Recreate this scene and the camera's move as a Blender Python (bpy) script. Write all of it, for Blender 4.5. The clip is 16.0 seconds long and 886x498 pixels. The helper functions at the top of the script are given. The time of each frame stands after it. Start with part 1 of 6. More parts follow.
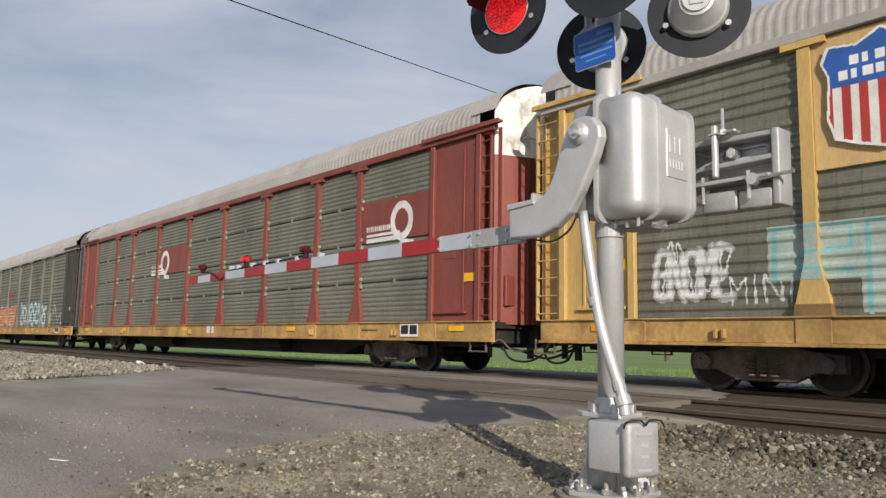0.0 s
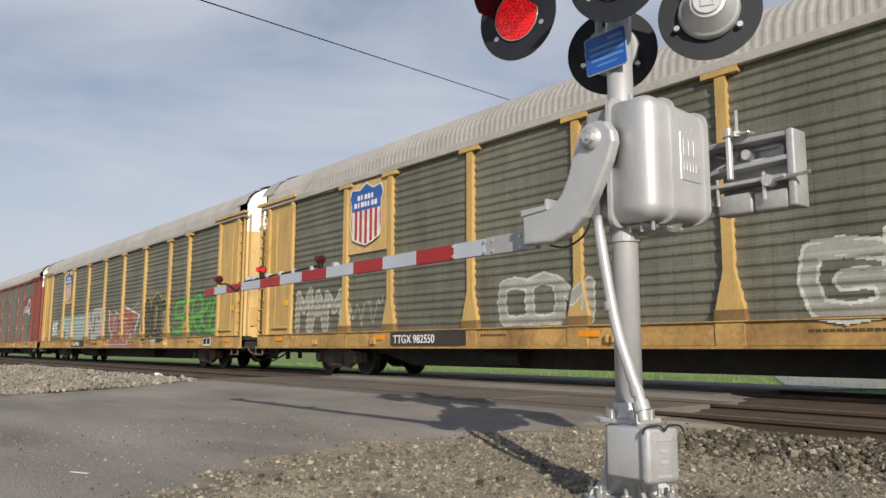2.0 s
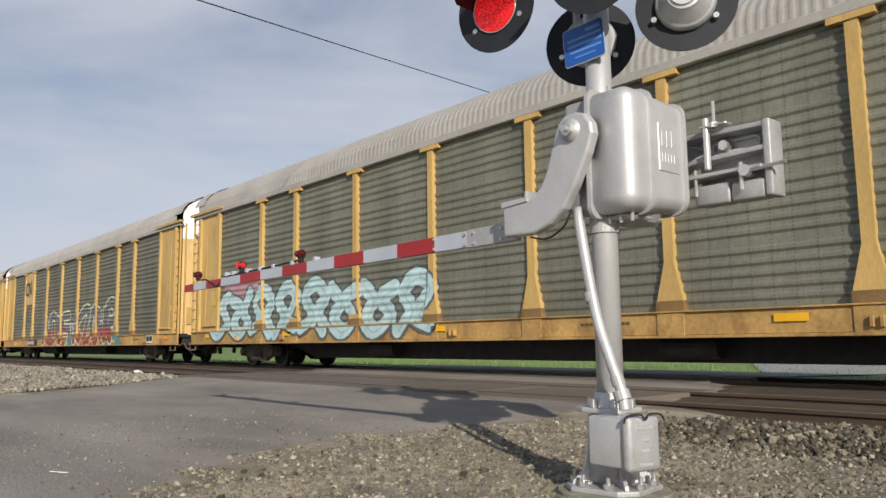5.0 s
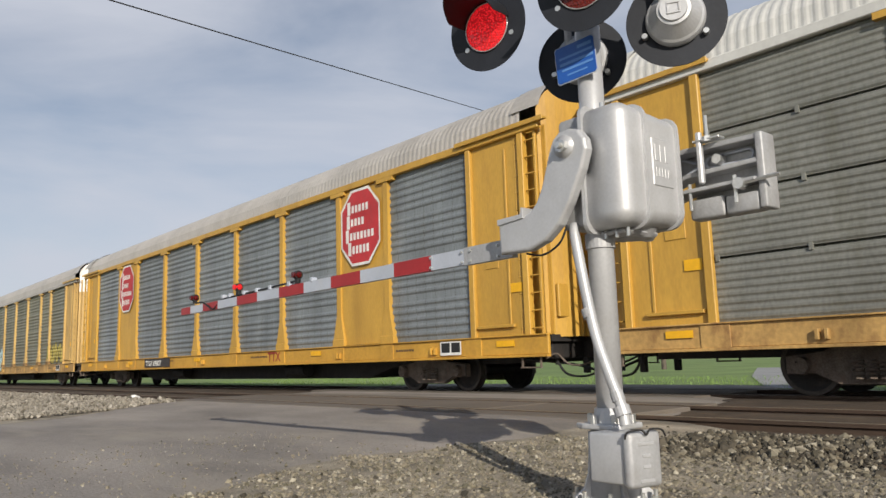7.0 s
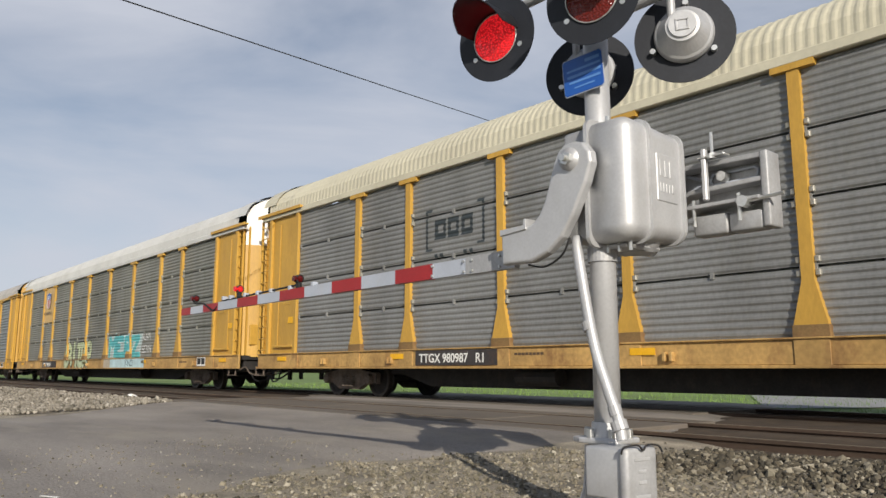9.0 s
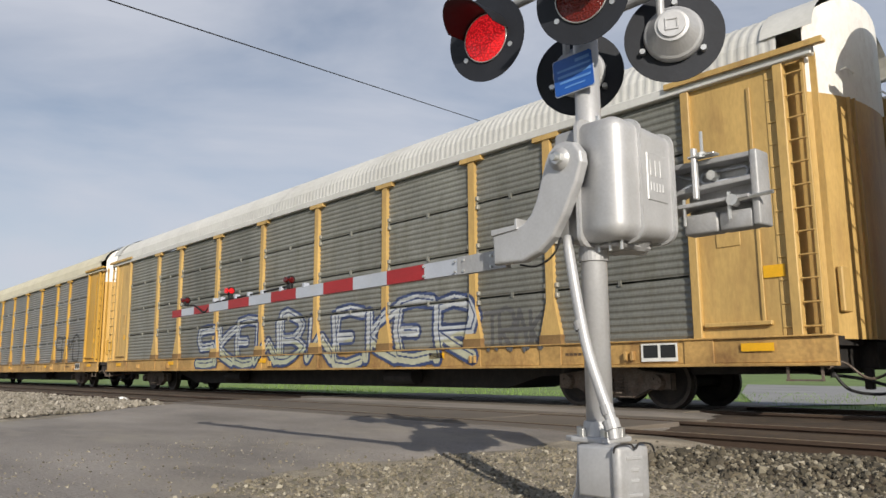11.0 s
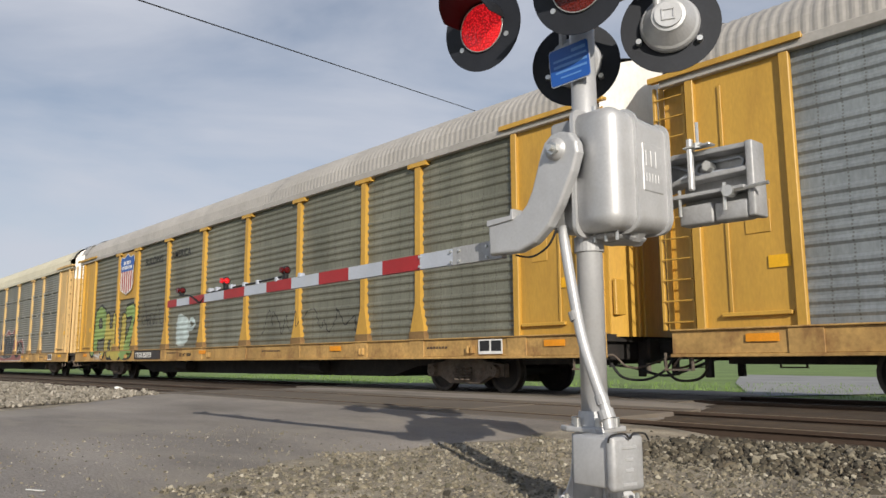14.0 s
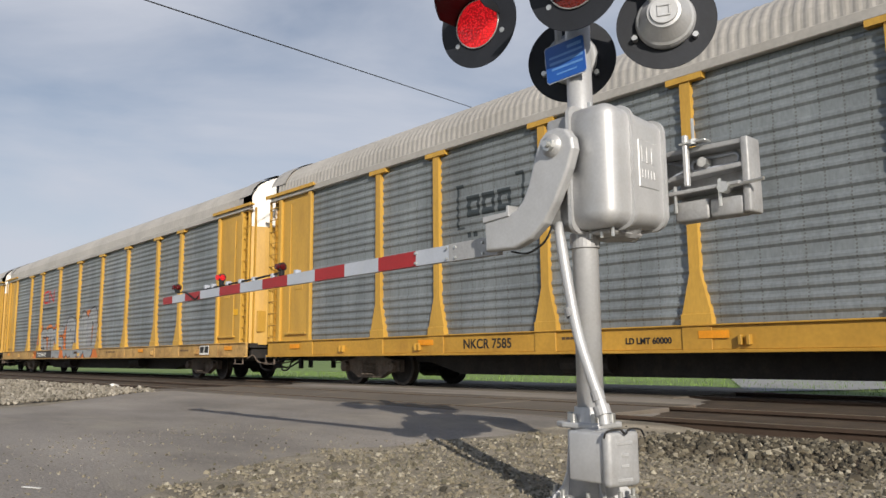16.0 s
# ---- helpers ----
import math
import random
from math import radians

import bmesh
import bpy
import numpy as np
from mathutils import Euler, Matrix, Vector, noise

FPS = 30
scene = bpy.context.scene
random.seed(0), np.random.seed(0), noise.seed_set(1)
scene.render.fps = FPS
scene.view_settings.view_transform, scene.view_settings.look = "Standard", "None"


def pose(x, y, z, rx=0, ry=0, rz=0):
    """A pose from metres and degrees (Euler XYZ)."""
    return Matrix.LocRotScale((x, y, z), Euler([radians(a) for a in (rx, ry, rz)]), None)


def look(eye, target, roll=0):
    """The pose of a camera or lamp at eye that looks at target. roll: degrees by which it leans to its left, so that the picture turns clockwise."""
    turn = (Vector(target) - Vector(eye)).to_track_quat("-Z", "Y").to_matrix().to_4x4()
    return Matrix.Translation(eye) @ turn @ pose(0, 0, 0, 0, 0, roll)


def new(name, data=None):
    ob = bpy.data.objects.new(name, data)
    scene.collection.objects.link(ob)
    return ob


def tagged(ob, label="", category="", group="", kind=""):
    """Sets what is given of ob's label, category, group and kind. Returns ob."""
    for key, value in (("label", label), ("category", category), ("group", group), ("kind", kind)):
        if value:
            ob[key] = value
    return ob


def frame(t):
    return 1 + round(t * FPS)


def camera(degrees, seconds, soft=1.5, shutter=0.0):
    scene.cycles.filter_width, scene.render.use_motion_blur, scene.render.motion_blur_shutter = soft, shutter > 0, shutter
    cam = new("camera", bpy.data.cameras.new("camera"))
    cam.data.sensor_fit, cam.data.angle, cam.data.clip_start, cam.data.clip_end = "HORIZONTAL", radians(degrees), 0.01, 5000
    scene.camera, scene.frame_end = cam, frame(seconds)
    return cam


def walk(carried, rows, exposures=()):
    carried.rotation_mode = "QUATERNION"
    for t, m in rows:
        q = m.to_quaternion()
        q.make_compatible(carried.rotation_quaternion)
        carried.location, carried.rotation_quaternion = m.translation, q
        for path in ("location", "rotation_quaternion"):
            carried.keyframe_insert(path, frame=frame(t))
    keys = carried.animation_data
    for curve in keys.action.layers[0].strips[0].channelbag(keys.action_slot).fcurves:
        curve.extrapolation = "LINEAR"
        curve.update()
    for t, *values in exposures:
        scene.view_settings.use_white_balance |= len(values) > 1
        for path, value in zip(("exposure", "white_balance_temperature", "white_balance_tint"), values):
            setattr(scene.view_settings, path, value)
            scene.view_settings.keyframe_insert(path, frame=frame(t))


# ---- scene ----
import itertools

# ---- camera ----
ROWS = [
(0, 97.06, -1.02, 49.29),
(0.5, 96.63, -0.40, 49.75),
(1, 96.87, 0.28, 49.80),
(1.5, 97.10, -0.25, 50.46),
(2, 97.62, -0.17, 50.50),
(2.5, 97.63, -0.71, 49.87),
(3, 96.86, -0.08, 49.57),
(3.5, 95.96, -0.13, 48.65),
(4, 96.15, 0.09, 48.53),
(6.5, 98.54, 1.62, 49.78),
(7, 98.46, 1.77, 49.02),
(7.5, 98.77, 1.83, 48.92),
(8, 99.02, 0.52, 49.17),
(8.5, 99.41, 0.19, 50.09),
(9, 99.11, -0.04, 48.90),
(11.5, 99.13, 0.38, 48.30),
(12, 98.96, 0.27, 48.16),
(12.5, 98.03, 0.13, 47.60),
(13, 97.96, 0.39, 47.20),
(13.5, 98.14, 0.65, 47.31),
(14, 98.39, 0.35, 47.97),
(14.5, 97.77, 0.82, 48.07),
(15, 97.98, 0.78, 47.90),
(15.5, 97.64, 0.51, 47.65),
(16, 98.12, 0.47, 47.68),

]
EYE = (0.0, 0.0, 0.80)
cam = camera(61.09, 16.0)
walk(cam, [(t, pose(*EYE, a, b, c)) for t, a, b, c in ROWS], [(0.0, -0.10), (16.0, -0.10)])

# ---- sky and sun ----
SUN_ELEV = 22.5
SUN_DIR = Vector((-0.87, 0.49, 0)).normalized() * math.cos(radians(SUN_ELEV)) + Vector((0, 0, -math.sin(radians(SUN_ELEV))))
world = bpy.data.worlds.new("hazy_sky")
scene.world = world
world.use_nodes = True
wn, wl = world.node_tree.nodes, world.node_tree.links
sky = wn.new("ShaderNodeTexSky")
sky.sky_type, sky.sun_disc = "NISHITA", False
sky.sun_elevation = radians(30)
sky.sun_rotation = math.atan2(-SUN_DIR.x, -SUN_DIR.y)
sky.dust_density, sky.air_density = 0.6, 1.0
tc = wn.new("ShaderNodeTexCoord")
mp = wn.new("ShaderNodeMapping")
mp.inputs["Scale"].default_value = (1.0, 1.3, 3.6)
mp.inputs["Rotation"].default_value = (0.15, 0.1, 0.5)
n1 = wn.new("ShaderNodeTexNoise")
n1.inputs["Scale"].default_value, n1.inputs["Detail"].default_value, n1.inputs["Roughness"].default_value = 1.7, 7, 0.52
n1.inputs["Distortion"].default_value = 0.3
cr = wn.new("ShaderNodeValToRGB")
cr.color_ramp.elements[0].position, cr.color_ramp.elements[1].position = 0.32, 0.60
cr.color_ramp.elements[0].color, cr.color_ramp.elements[1].color = (0.30, 0.30, 0.30, 1), (0.93, 0.93, 0.93, 1)
mix = wn.new("ShaderNodeMix")
mix.data_type = "RGBA"
mix.inputs[7].default_value = (6.8, 7.15, 8.1, 1)
wl.new(tc.outputs["Generated"], mp.inputs["Vector"])
wl.new(mp.outputs[0], n1.inputs["Vector"])
wl.new(n1.outputs[0], cr.inputs[0])
up = wn.new("ShaderNodeSeparateXYZ")
thin = wn.new("ShaderNodeMapRange")
thin.inputs[1].default_value, thin.inputs[2].default_value = 0.42, 0.80
thin.inputs[3].default_value, thin.inputs[4].default_value = 1.0, 0.0
cover = wn.new("ShaderNodeMath")
cover.operation = "MULTIPLY"
wl.new(tc.outputs["Generated"], up.inputs[0])
wl.new(up.outputs["Z"], thin.inputs[0])
wl.new(cr.outputs[0], cover.inputs[0])
wl.new(thin.outputs[0], cover.inputs[1])
wl.new(cover.outputs[0], mix.inputs[0])
wl.new(sky.outputs[0], mix.inputs[6])
wl.new(mix.outputs[2], wn["Background"].inputs[0])
wn["Background"].inputs[1].default_value = 0.092
sun = new("sun", bpy.data.lights.new("sun", "SUN"))
sun.data.energy, sun.data.angle, sun.data.color = 5.0, radians(0.6), (1.0, 0.93, 0.82)
sun.matrix_world = look((0, 0, 30), Vector((0, 0, 30)) + SUN_DIR)


# ---- materials ----
def mat(name, col, rough=0.6, metal=0.0, var=0.25, scale=3.0, fine=40.0, bump=0.15, stain=None, stain_amt=0.0,
        stretch=(1, 1, 1), rand=0.0, coat=0.0):
    """Painted, worn or mineral surface: two scales of tone, stains, and a fine relief."""
    m = bpy.data.materials.new(name)
    m.use_nodes = True
    N, K = m.node_tree.nodes, m.node_tree.links
    b = N["Principled BSDF"]
    b.inputs["Roughness"].default_value, b.inputs["Metallic"].default_value = rough, metal
    b.inputs["Coat Weight"].default_value = coat
    co = N.new("ShaderNodeTexCoord")
    ma = N.new("ShaderNodeMapping")
    ma.inputs["Scale"].default_value = stretch
    K.new(co.outputs["Object"], ma.inputs["Vector"])
    if rand:
        oi = N.new("ShaderNodeObjectInfo")
        ad = N.new("ShaderNodeVectorMath")
        ad.operation = "SCALE"
        ad.inputs[0].default_value = (37, 11, 23)
        K.new(oi.outputs["Random"], ad.inputs["Scale"])
        K.new(ad.outputs[0], ma.inputs["Location"])
    big, small = N.new("ShaderNodeTexNoise"), N.new("ShaderNodeTexNoise")
    for n, s, d in ((big, scale, 5), (small, fine, 3)):
        n.inputs["Scale"].default_value, n.inputs["Detail"].default_value = s, d
        K.new(ma.outputs[0], n.inputs["Vector"])
    r1 = N.new("ShaderNodeMapRange")
    r1.inputs[1].default_value, r1.inputs[2].default_value = 0.3, 0.7
    r1.inputs[3].default_value, r1.inputs[4].default_value = 1 - var, 1 + var
    K.new(big.outputs[0], r1.inputs[0])
    r2 = N.new("ShaderNodeMapRange")
    r2.inputs[1].default_value, r2.inputs[2].default_value = 0.3, 0.7
    r2.inputs[3].default_value, r2.inputs[4].default_value = 1 - var * 0.6, 1 + var * 0.6
    K.new(small.outputs[0], r2.inputs[0])
    mu = N.new("ShaderNodeMath")
    mu.operation = "MULTIPLY"
    K.new(r1.outputs[0], mu.inputs[0])
    K.new(r2.outputs[0], mu.inputs[1])
    last = mu.outputs[0]
    if rand:
        r3 = N.new("ShaderNodeMapRange")
        r3.inputs[3].default_value, r3.inputs[4].default_value = 1 - rand, 1 + rand
        K.new(oi.outputs["Random"], r3.inputs[0])
        m3 = N.new("ShaderNodeMath")
        m3.operation = "MULTIPLY"
        K.new(last, m3.inputs[0])
        K.new(r3.outputs[0], m3.inputs[1])
        last = m3.outputs[0]
    vm = N.new("ShaderNodeVectorMath")
    vm.operation = "SCALE"
    vm.inputs[0].default_value = col
    K.new(last, vm.inputs["Scale"])
    out = vm.outputs[0]
    if stain:
        st = N.new("ShaderNodeTexNoise")
        st.inputs["Scale"].default_value, st.inputs["Detail"].default_value = scale * 1.7, 8
        st.inputs["Roughness"].default_value = 0.7
        m2 = N.new("ShaderNodeMapping")
        m2.inputs["Scale"].default_value = (stretch[0], stretch[1], stretch[2] * 0.6)
        m2.inputs["Location"].default_value = (5.3, 1.7, 9.1)
        K.new(co.outputs["Object"], m2.inputs["Vector"])
        K.new(m2.outputs[0], st.inputs["Vector"])
        rr = N.new("ShaderNodeMapRange")
        rr.inputs[1].default_value, rr.inputs[2].default_value = 0.50, 0.72
        rr.inputs[3].default_value, rr.inputs[4].default_value = 0.0, stain_amt
        K.new(st.outputs[0], rr.inputs[0])
        mx = N.new("ShaderNodeMix")
        mx.data_type = "RGBA"
        mx.inputs[7].default_value = (*stain, 1)
        K.new(rr.outputs[0], mx.inputs[0])
        K.new(out, mx.inputs[6])
        out = mx.outputs[2]
    K.new(out, b.inputs["Base Color"])
    if bump:
        bp = N.new("ShaderNodeBump")
        bp.inputs["Strength"].default_value, bp.inputs["Distance"].default_value = bump, 0.01
        K.new(small.outputs[0], bp.inputs["Height"])
        K.new(bp.outputs[0], b.inputs["Normal"])
    return m


def perforated(name, col, rough=0.55, metal=0.3, dirt=(0.10, 0.09, 0.06), dirt_amt=0.5):
    """Weathered galvanised sheet with columns of small punched holes."""
    m = mat(name, col, rough, metal, 0.2, 1.3, 25, 0.1, dirt, dirt_amt, (1, 1, 0.35), 0.10)
    N, K = m.node_tree.nodes, m.node_tree.links
    b = N["Principled BSDF"]
    src = b.inputs["Base Color"].links[0].from_socket
    co = N.new("ShaderNodeTexCoord")
    sp = N.new("ShaderNodeSeparateXYZ")
    K.new(co.outputs["Object"], sp.inputs[0])

    def wave(axis, period, duty):
        a = N.new("ShaderNodeMath")
        a.operation = "MODULO"
        K.new(sp.outputs[axis], a.inputs[0])
        a.inputs[1].default_value = period
        c = N.new("ShaderNodeMath")
        c.operation = "LESS_THAN"
        K.new(a.outputs[0], c.inputs[0])
        c.inputs[1].default_value = duty
        return c.outputs[0]

    p1 = N.new("ShaderNodeMath")
    p1.operation = "MULTIPLY"
    K.new(wave(0, 0.31, 0.024), p1.inputs[0])
    K.new(wave(2, 0.052, 0.026), p1.inputs[1])
    mx = N.new("ShaderNodeMix")
    mx.data_type = "RGBA"
    mx.inputs[7].default_value = (0.085, 0.08, 0.065, 1)
    p2 = N.new("ShaderNodeMath")
    p2.operation = "MULTIPLY"
    p2.inputs[1].default_value = 0.6
    K.new(p1.outputs[0], p2.inputs[0])
    K.new(p2.outputs[0], mx.inputs[0])
    K.new(src, mx.inputs[6])
    K.new(mx.outputs[2], b.inputs["Base Color"])
    return m


RUST = (0.16, 0.07, 0.03)
M = dict(
    panel_old=perforated("weathered_perforated_sheet", (0.176, 0.173, 0.134)),
    panel_old2=perforated("olive_weathered_sheet", (0.192, 0.192, 0.151), dirt_amt=0.35),
    panel_blue=perforated("blue_grey_perforated_sheet", (0.224, 0.245, 0.256), dirt_amt=0.25),
    panel_new=mat("galvanised_sheet", (0.238, 0.238, 0.230), 0.5, 0.3, 0.15, 1.0, 22, 0.1, (0.20, 0.19, 0.16), 0.45, (1, 1, 0.4), 0.06),
    panel_dirty=mat("dirty_galvanised_sheet", (0.226, 0.226, 0.200), 0.55, 0.3, 0.2, 1.0, 22, 0.1, (0.13, 0.12, 0.08), 0.6, (1, 1, 0.4), 0.10),
    panel_green=mat("galvanised_sheet_grimy", (0.193, 0.190, 0.152), 0.55, 0.3, 0.2, 1.0, 22, 0.1, (0.16, 0.15, 0.10), 0.5, (1, 1, 0.4), 0.08),
    yellow=mat("faded_yellow_paint", (0.51, 0.335, 0.115), 0.55, 0, 0.14, 1.5, 30, 0.08, (0.25, 0.13, 0.05), 0.55, (1, 1, 0.3), 0.06),
    yellow_bright=mat("yellow_paint", (0.504, 0.290, 0.048), 0.5, 0, 0.12, 1.5, 30, 0.08, (0.30, 0.15, 0.03), 0.4, (1, 1, 0.3), 0.05),
    yellow_pale=mat("chalky_yellow_paint", (0.571, 0.386, 0.164), 0.6, 0, 0.14, 1.5, 30, 0.08, (0.30, 0.17, 0.07), 0.5, (1, 1, 0.3), 0.06),
    sill_yellow=mat("rusty_yellow_sill", (0.445, 0.273, 0.092), 0.6, 0, 0.28, 1.4, 18, 0.12, (0.17, 0.075, 0.03), 0.95, (0.8, 1, 0.8), 0.05),
    sill_bright=mat("yellow_sill", (0.504, 0.277, 0.039), 0.55, 0, 0.14, 1.2, 18, 0.1, (0.25, 0.11, 0.02), 0.45, (0.8, 1, 0.8), 0.05),
    # post foot: rust brown, with the shade of the flare put into the colour
    foot=mat("rusty_shaded_foot_plate", (0.20, 0.12, 0.045), 0.7, 0, 0.25, 3, 30, 0.15, RUST, 0.7),
    red=mat("oxide_red_paint", (0.207, 0.050, 0.036), 0.55, 0, 0.18, 1.5, 30, 0.08, (0.12, 0.045, 0.03), 0.5, (1, 1, 0.3), 0.06),
    dark_end=mat("black_sooty_paint", (0.04, 0.035, 0.033), 0.6, 0, 0.3, 2, 30, 0.1, RUST, 0.4),
    white_end=mat("white_end_paint", (0.76, 0.74, 0.70), 0.5, 0, 0.06, 2, 30, 0.05, (0.35, 0.25, 0.17), 0.35),
    rust_white=mat("peeling_white_paint", (0.74, 0.72, 0.68), 0.6, 0, 0.1, 1.2, 20, 0.1, (0.10, 0.055, 0.035), 1.0),
    roof_grey=mat("grey_roof_sheet", (0.449, 0.419, 0.383), 0.5, 0.2, 0.12, 0.8, 14, 0.06, (0.28, 0.25, 0.21), 0.35, (1, 0.4, 1), 0.04),
    roof_white=mat("white_roof_sheet", (0.62, 0.61, 0.575), 0.5, 0.1, 0.08, 0.8, 14, 0.06, (0.45, 0.42, 0.36), 0.3, (1, 0.4, 1), 0.03),
    roof_cream=mat("cream_roof_sheet", (0.570, 0.527, 0.399), 0.5, 0.05, 0.08, 0.8, 14, 0.06, (0.42, 0.37, 0.26), 0.3, (1, 0.4, 1), 0.03),
    black=mat("black_running_gear", (0.018, 0.016, 0.015), 0.75, 0, 0.4, 4, 30, 0.2, (0.06, 0.04, 0.03), 0.5),
    gear=mat("grimy_cast_steel", (0.121, 0.097, 0.077), 0.75, 0.1, 0.4, 5, 40, 0.3, (0.16, 0.10, 0.07), 0.6),
    frame_iron=mat("dark_cast_frame", (0.035, 0.029, 0.024), 0.8, 0, 0.4, 5, 40, 0.3, (0.09, 0.06, 0.045), 0.6),
    tread=mat("worn_wheel_steel", (0.06, 0.05, 0.042), 0.5, 0.5, 0.3, 6, 40, 0.1),
    rubber=mat("black_rubber", (0.012, 0.012, 0.012), 0.6, 0, 0.2, 6, 40, 0.1),
    clip=mat("pale_galvanised_clip", (0.33, 0.32, 0.28), 0.5, 0.4, 0.15, 6, 40, 0.1, (0.2, 0.15, 0.1), 0.5),
    silver=mat("aluminium_paint", (0.50, 0.50, 0.505), 0.46, 0.35, 0.07, 5, 60, 0.06, (0.38, 0.36, 0.33), 0.25),
    silver_dull=mat("dull_cast_aluminium", (0.40, 0.40, 0.405), 0.55, 0.3, 0.12, 6, 60, 0.10, (0.25, 0.23, 0.2), 0.35),
    galv=mat("galvanised_bolt", (0.62, 0.62, 0.60), 0.35, 0.8, 0.1, 20, 90, 0.05),
    disc=mat("matt_black_background", (0.010, 0.012, 0.018), 0.65, 0, 0.2, 6, 60, 0.05, (0.03, 0.03, 0.035), 0.3),
    visor=mat("black_hood", (0.012, 0.012, 0.014), 0.5, 0, 0.2, 6, 60, 0.05),
    sheet_white=mat("retroreflective_white", (0.41, 0.44, 0.50), 0.45, 0, 0.06, 4, 60, 0.03, (0.45, 0.44, 0.42), 0.3),
    sheet_red=mat("retroreflective_red", (0.32, 0.016, 0.018), 0.45, 0, 0.1, 4, 60, 0.03, (0.25, 0.02, 0.02), 0.3),
    sign_blue=mat("enamel_blue", (0.012, 0.085, 0.36), 0.4, 0, 0.06, 6, 60, 0.02),
    sign_print=mat("pale_blue_print", (0.10, 0.24, 0.55), 0.5, 0, 0.06, 6, 60, 0),
    concrete=mat("mossy_concrete", (0.27, 0.25, 0.19), 0.9, 0, 0.25, 6, 60, 0.5, (0.14, 0.14, 0.07), 0.6),
    asphalt=mat("worn_asphalt", (0.255, 0.227, 0.20), 0.85, 0, 0.36, 0.8, 75, 0.7, (0.34, 0.30, 0.245), 0.9, (0.4, 1, 1)),
    panel_road=mat("crossing_concrete", (0.139, 0.117, 0.093), 0.85, 0, 0.16, 0.8, 60, 0.35, (0.15, 0.13, 0.12), 0.6),
    dirt=mat("gravelly_dirt", (0.285, 0.245, 0.185), 0.95, 0, 0.50, 2.2, 70, 1.0, (0.14, 0.125, 0.10), 0.7),
    grass=mat("spring_grass", (0.162, 0.237, 0.059), 0.9, 0, 0.22, 0.25, 9, 0.6, (0.20, 0.22, 0.07), 0.5),
    blade=mat("grass_blades", (0.18, 0.29, 0.06), 0.8, 0, 0.3, 1.5, 20, 0),
    lane=mat("pale_gravel_lane", (0.30, 0.295, 0.285), 0.9, 0, 0.12, 0.5, 40, 0.3),
    ballast_bed=mat("ballast_fines", (0.062, 0.043, 0.028), 0.95, 0, 0.35, 2, 45, 0.9, (0.13, 0.09, 0.05), 0.7),
    tie=mat("creosoted_timber", (0.075, 0.06, 0.048), 0.9, 0, 0.35, 3, 40, 0.5, None, 0, (0.2, 3, 3)),
    rail_side=mat("rusty_rail", (0.065, 0.042, 0.028), 0.8, 0.1, 0.25, 3, 40, 0.3, (0.09, 0.05, 0.035), 0.5, (0.3, 1, 1)),
    # worn rail heads, lightened to a tan that stands in for sunlight on top
    rail_top=mat("worn_sunlit_rail_head", (0.26, 0.22, 0.16), 0.5, 0.4, 0.1, 3, 40, 0.05, None, 0, (0.1, 1, 1)),
    bark=mat("grey_bark", (0.11, 0.09, 0.07), 0.9, 0, 0.3, 4, 30, 0.5),
    leaf=mat("young_leaves", (0.17, 0.17, 0.14), 0.8, 0, 0.35, 0.6, 6, 0, None, 0, (1, 1, 1), 0.2),
    paint_white=mat("white_lettering", (0.74, 0.73, 0.69), 0.6, 0, 0.1, 6, 40, 0),
    paint_black=mat("black_lettering", (0.018, 0.018, 0.018), 0.6, 0, 0.2, 6, 40, 0),
    paint_mark=mat("marker_yellow", (0.80, 0.42, 0.01), 0.5, 0, 0.08, 4, 40, 0),
    paint_orange=mat("marker_orange", (0.75, 0.28, 0.01), 0.5, 0, 0.12, 4, 40, 0),
    stone_white=mat("white_paint_daub", (0.8, 0.79, 0.76), 0.8, 0, 0.1, 4, 40, 0.2),
)


def islands(name, base, spread, rough=0.9):
    """Loose stones or leaves: every piece takes its own tone."""
    m = bpy.data.materials.new(name)
    m.use_nodes = True
    N, K = m.node_tree.nodes, m.node_tree.links
    b = N["Principled BSDF"]
    b.inputs["Roughness"].default_value = rough
    g, r = N.new("ShaderNodeNewGeometry"), N.new("ShaderNodeValToRGB")
    els = r.color_ramp.elements
    els[0].color, els[1].color = (*base[0], 1), (*base[-1], 1)
    for i, c in enumerate(base[1:-1]):
        e = els.new((i + 1) / (len(base) - 1))
        e.color = (*c, 1)
    no = N.new("ShaderNodeTexNoise")
    no.inputs["Scale"].default_value = 60
    rr = N.new("ShaderNodeMapRange")
    rr.inputs[3].default_value, rr.inputs[4].default_value = 1 - spread, 1 + spread
    vm = N.new("ShaderNodeVectorMath")
    vm.operation = "SCALE"
    K.new(g.outputs["Random Per Island"], r.inputs[0])
    K.new(no.outputs[0], rr.inputs[0])
    K.new(r.outputs[0], vm.inputs[0])
    K.new(rr.outputs[0], vm.inputs["Scale"])
    K.new(vm.outputs[0], b.inputs["Base Color"])
    return m


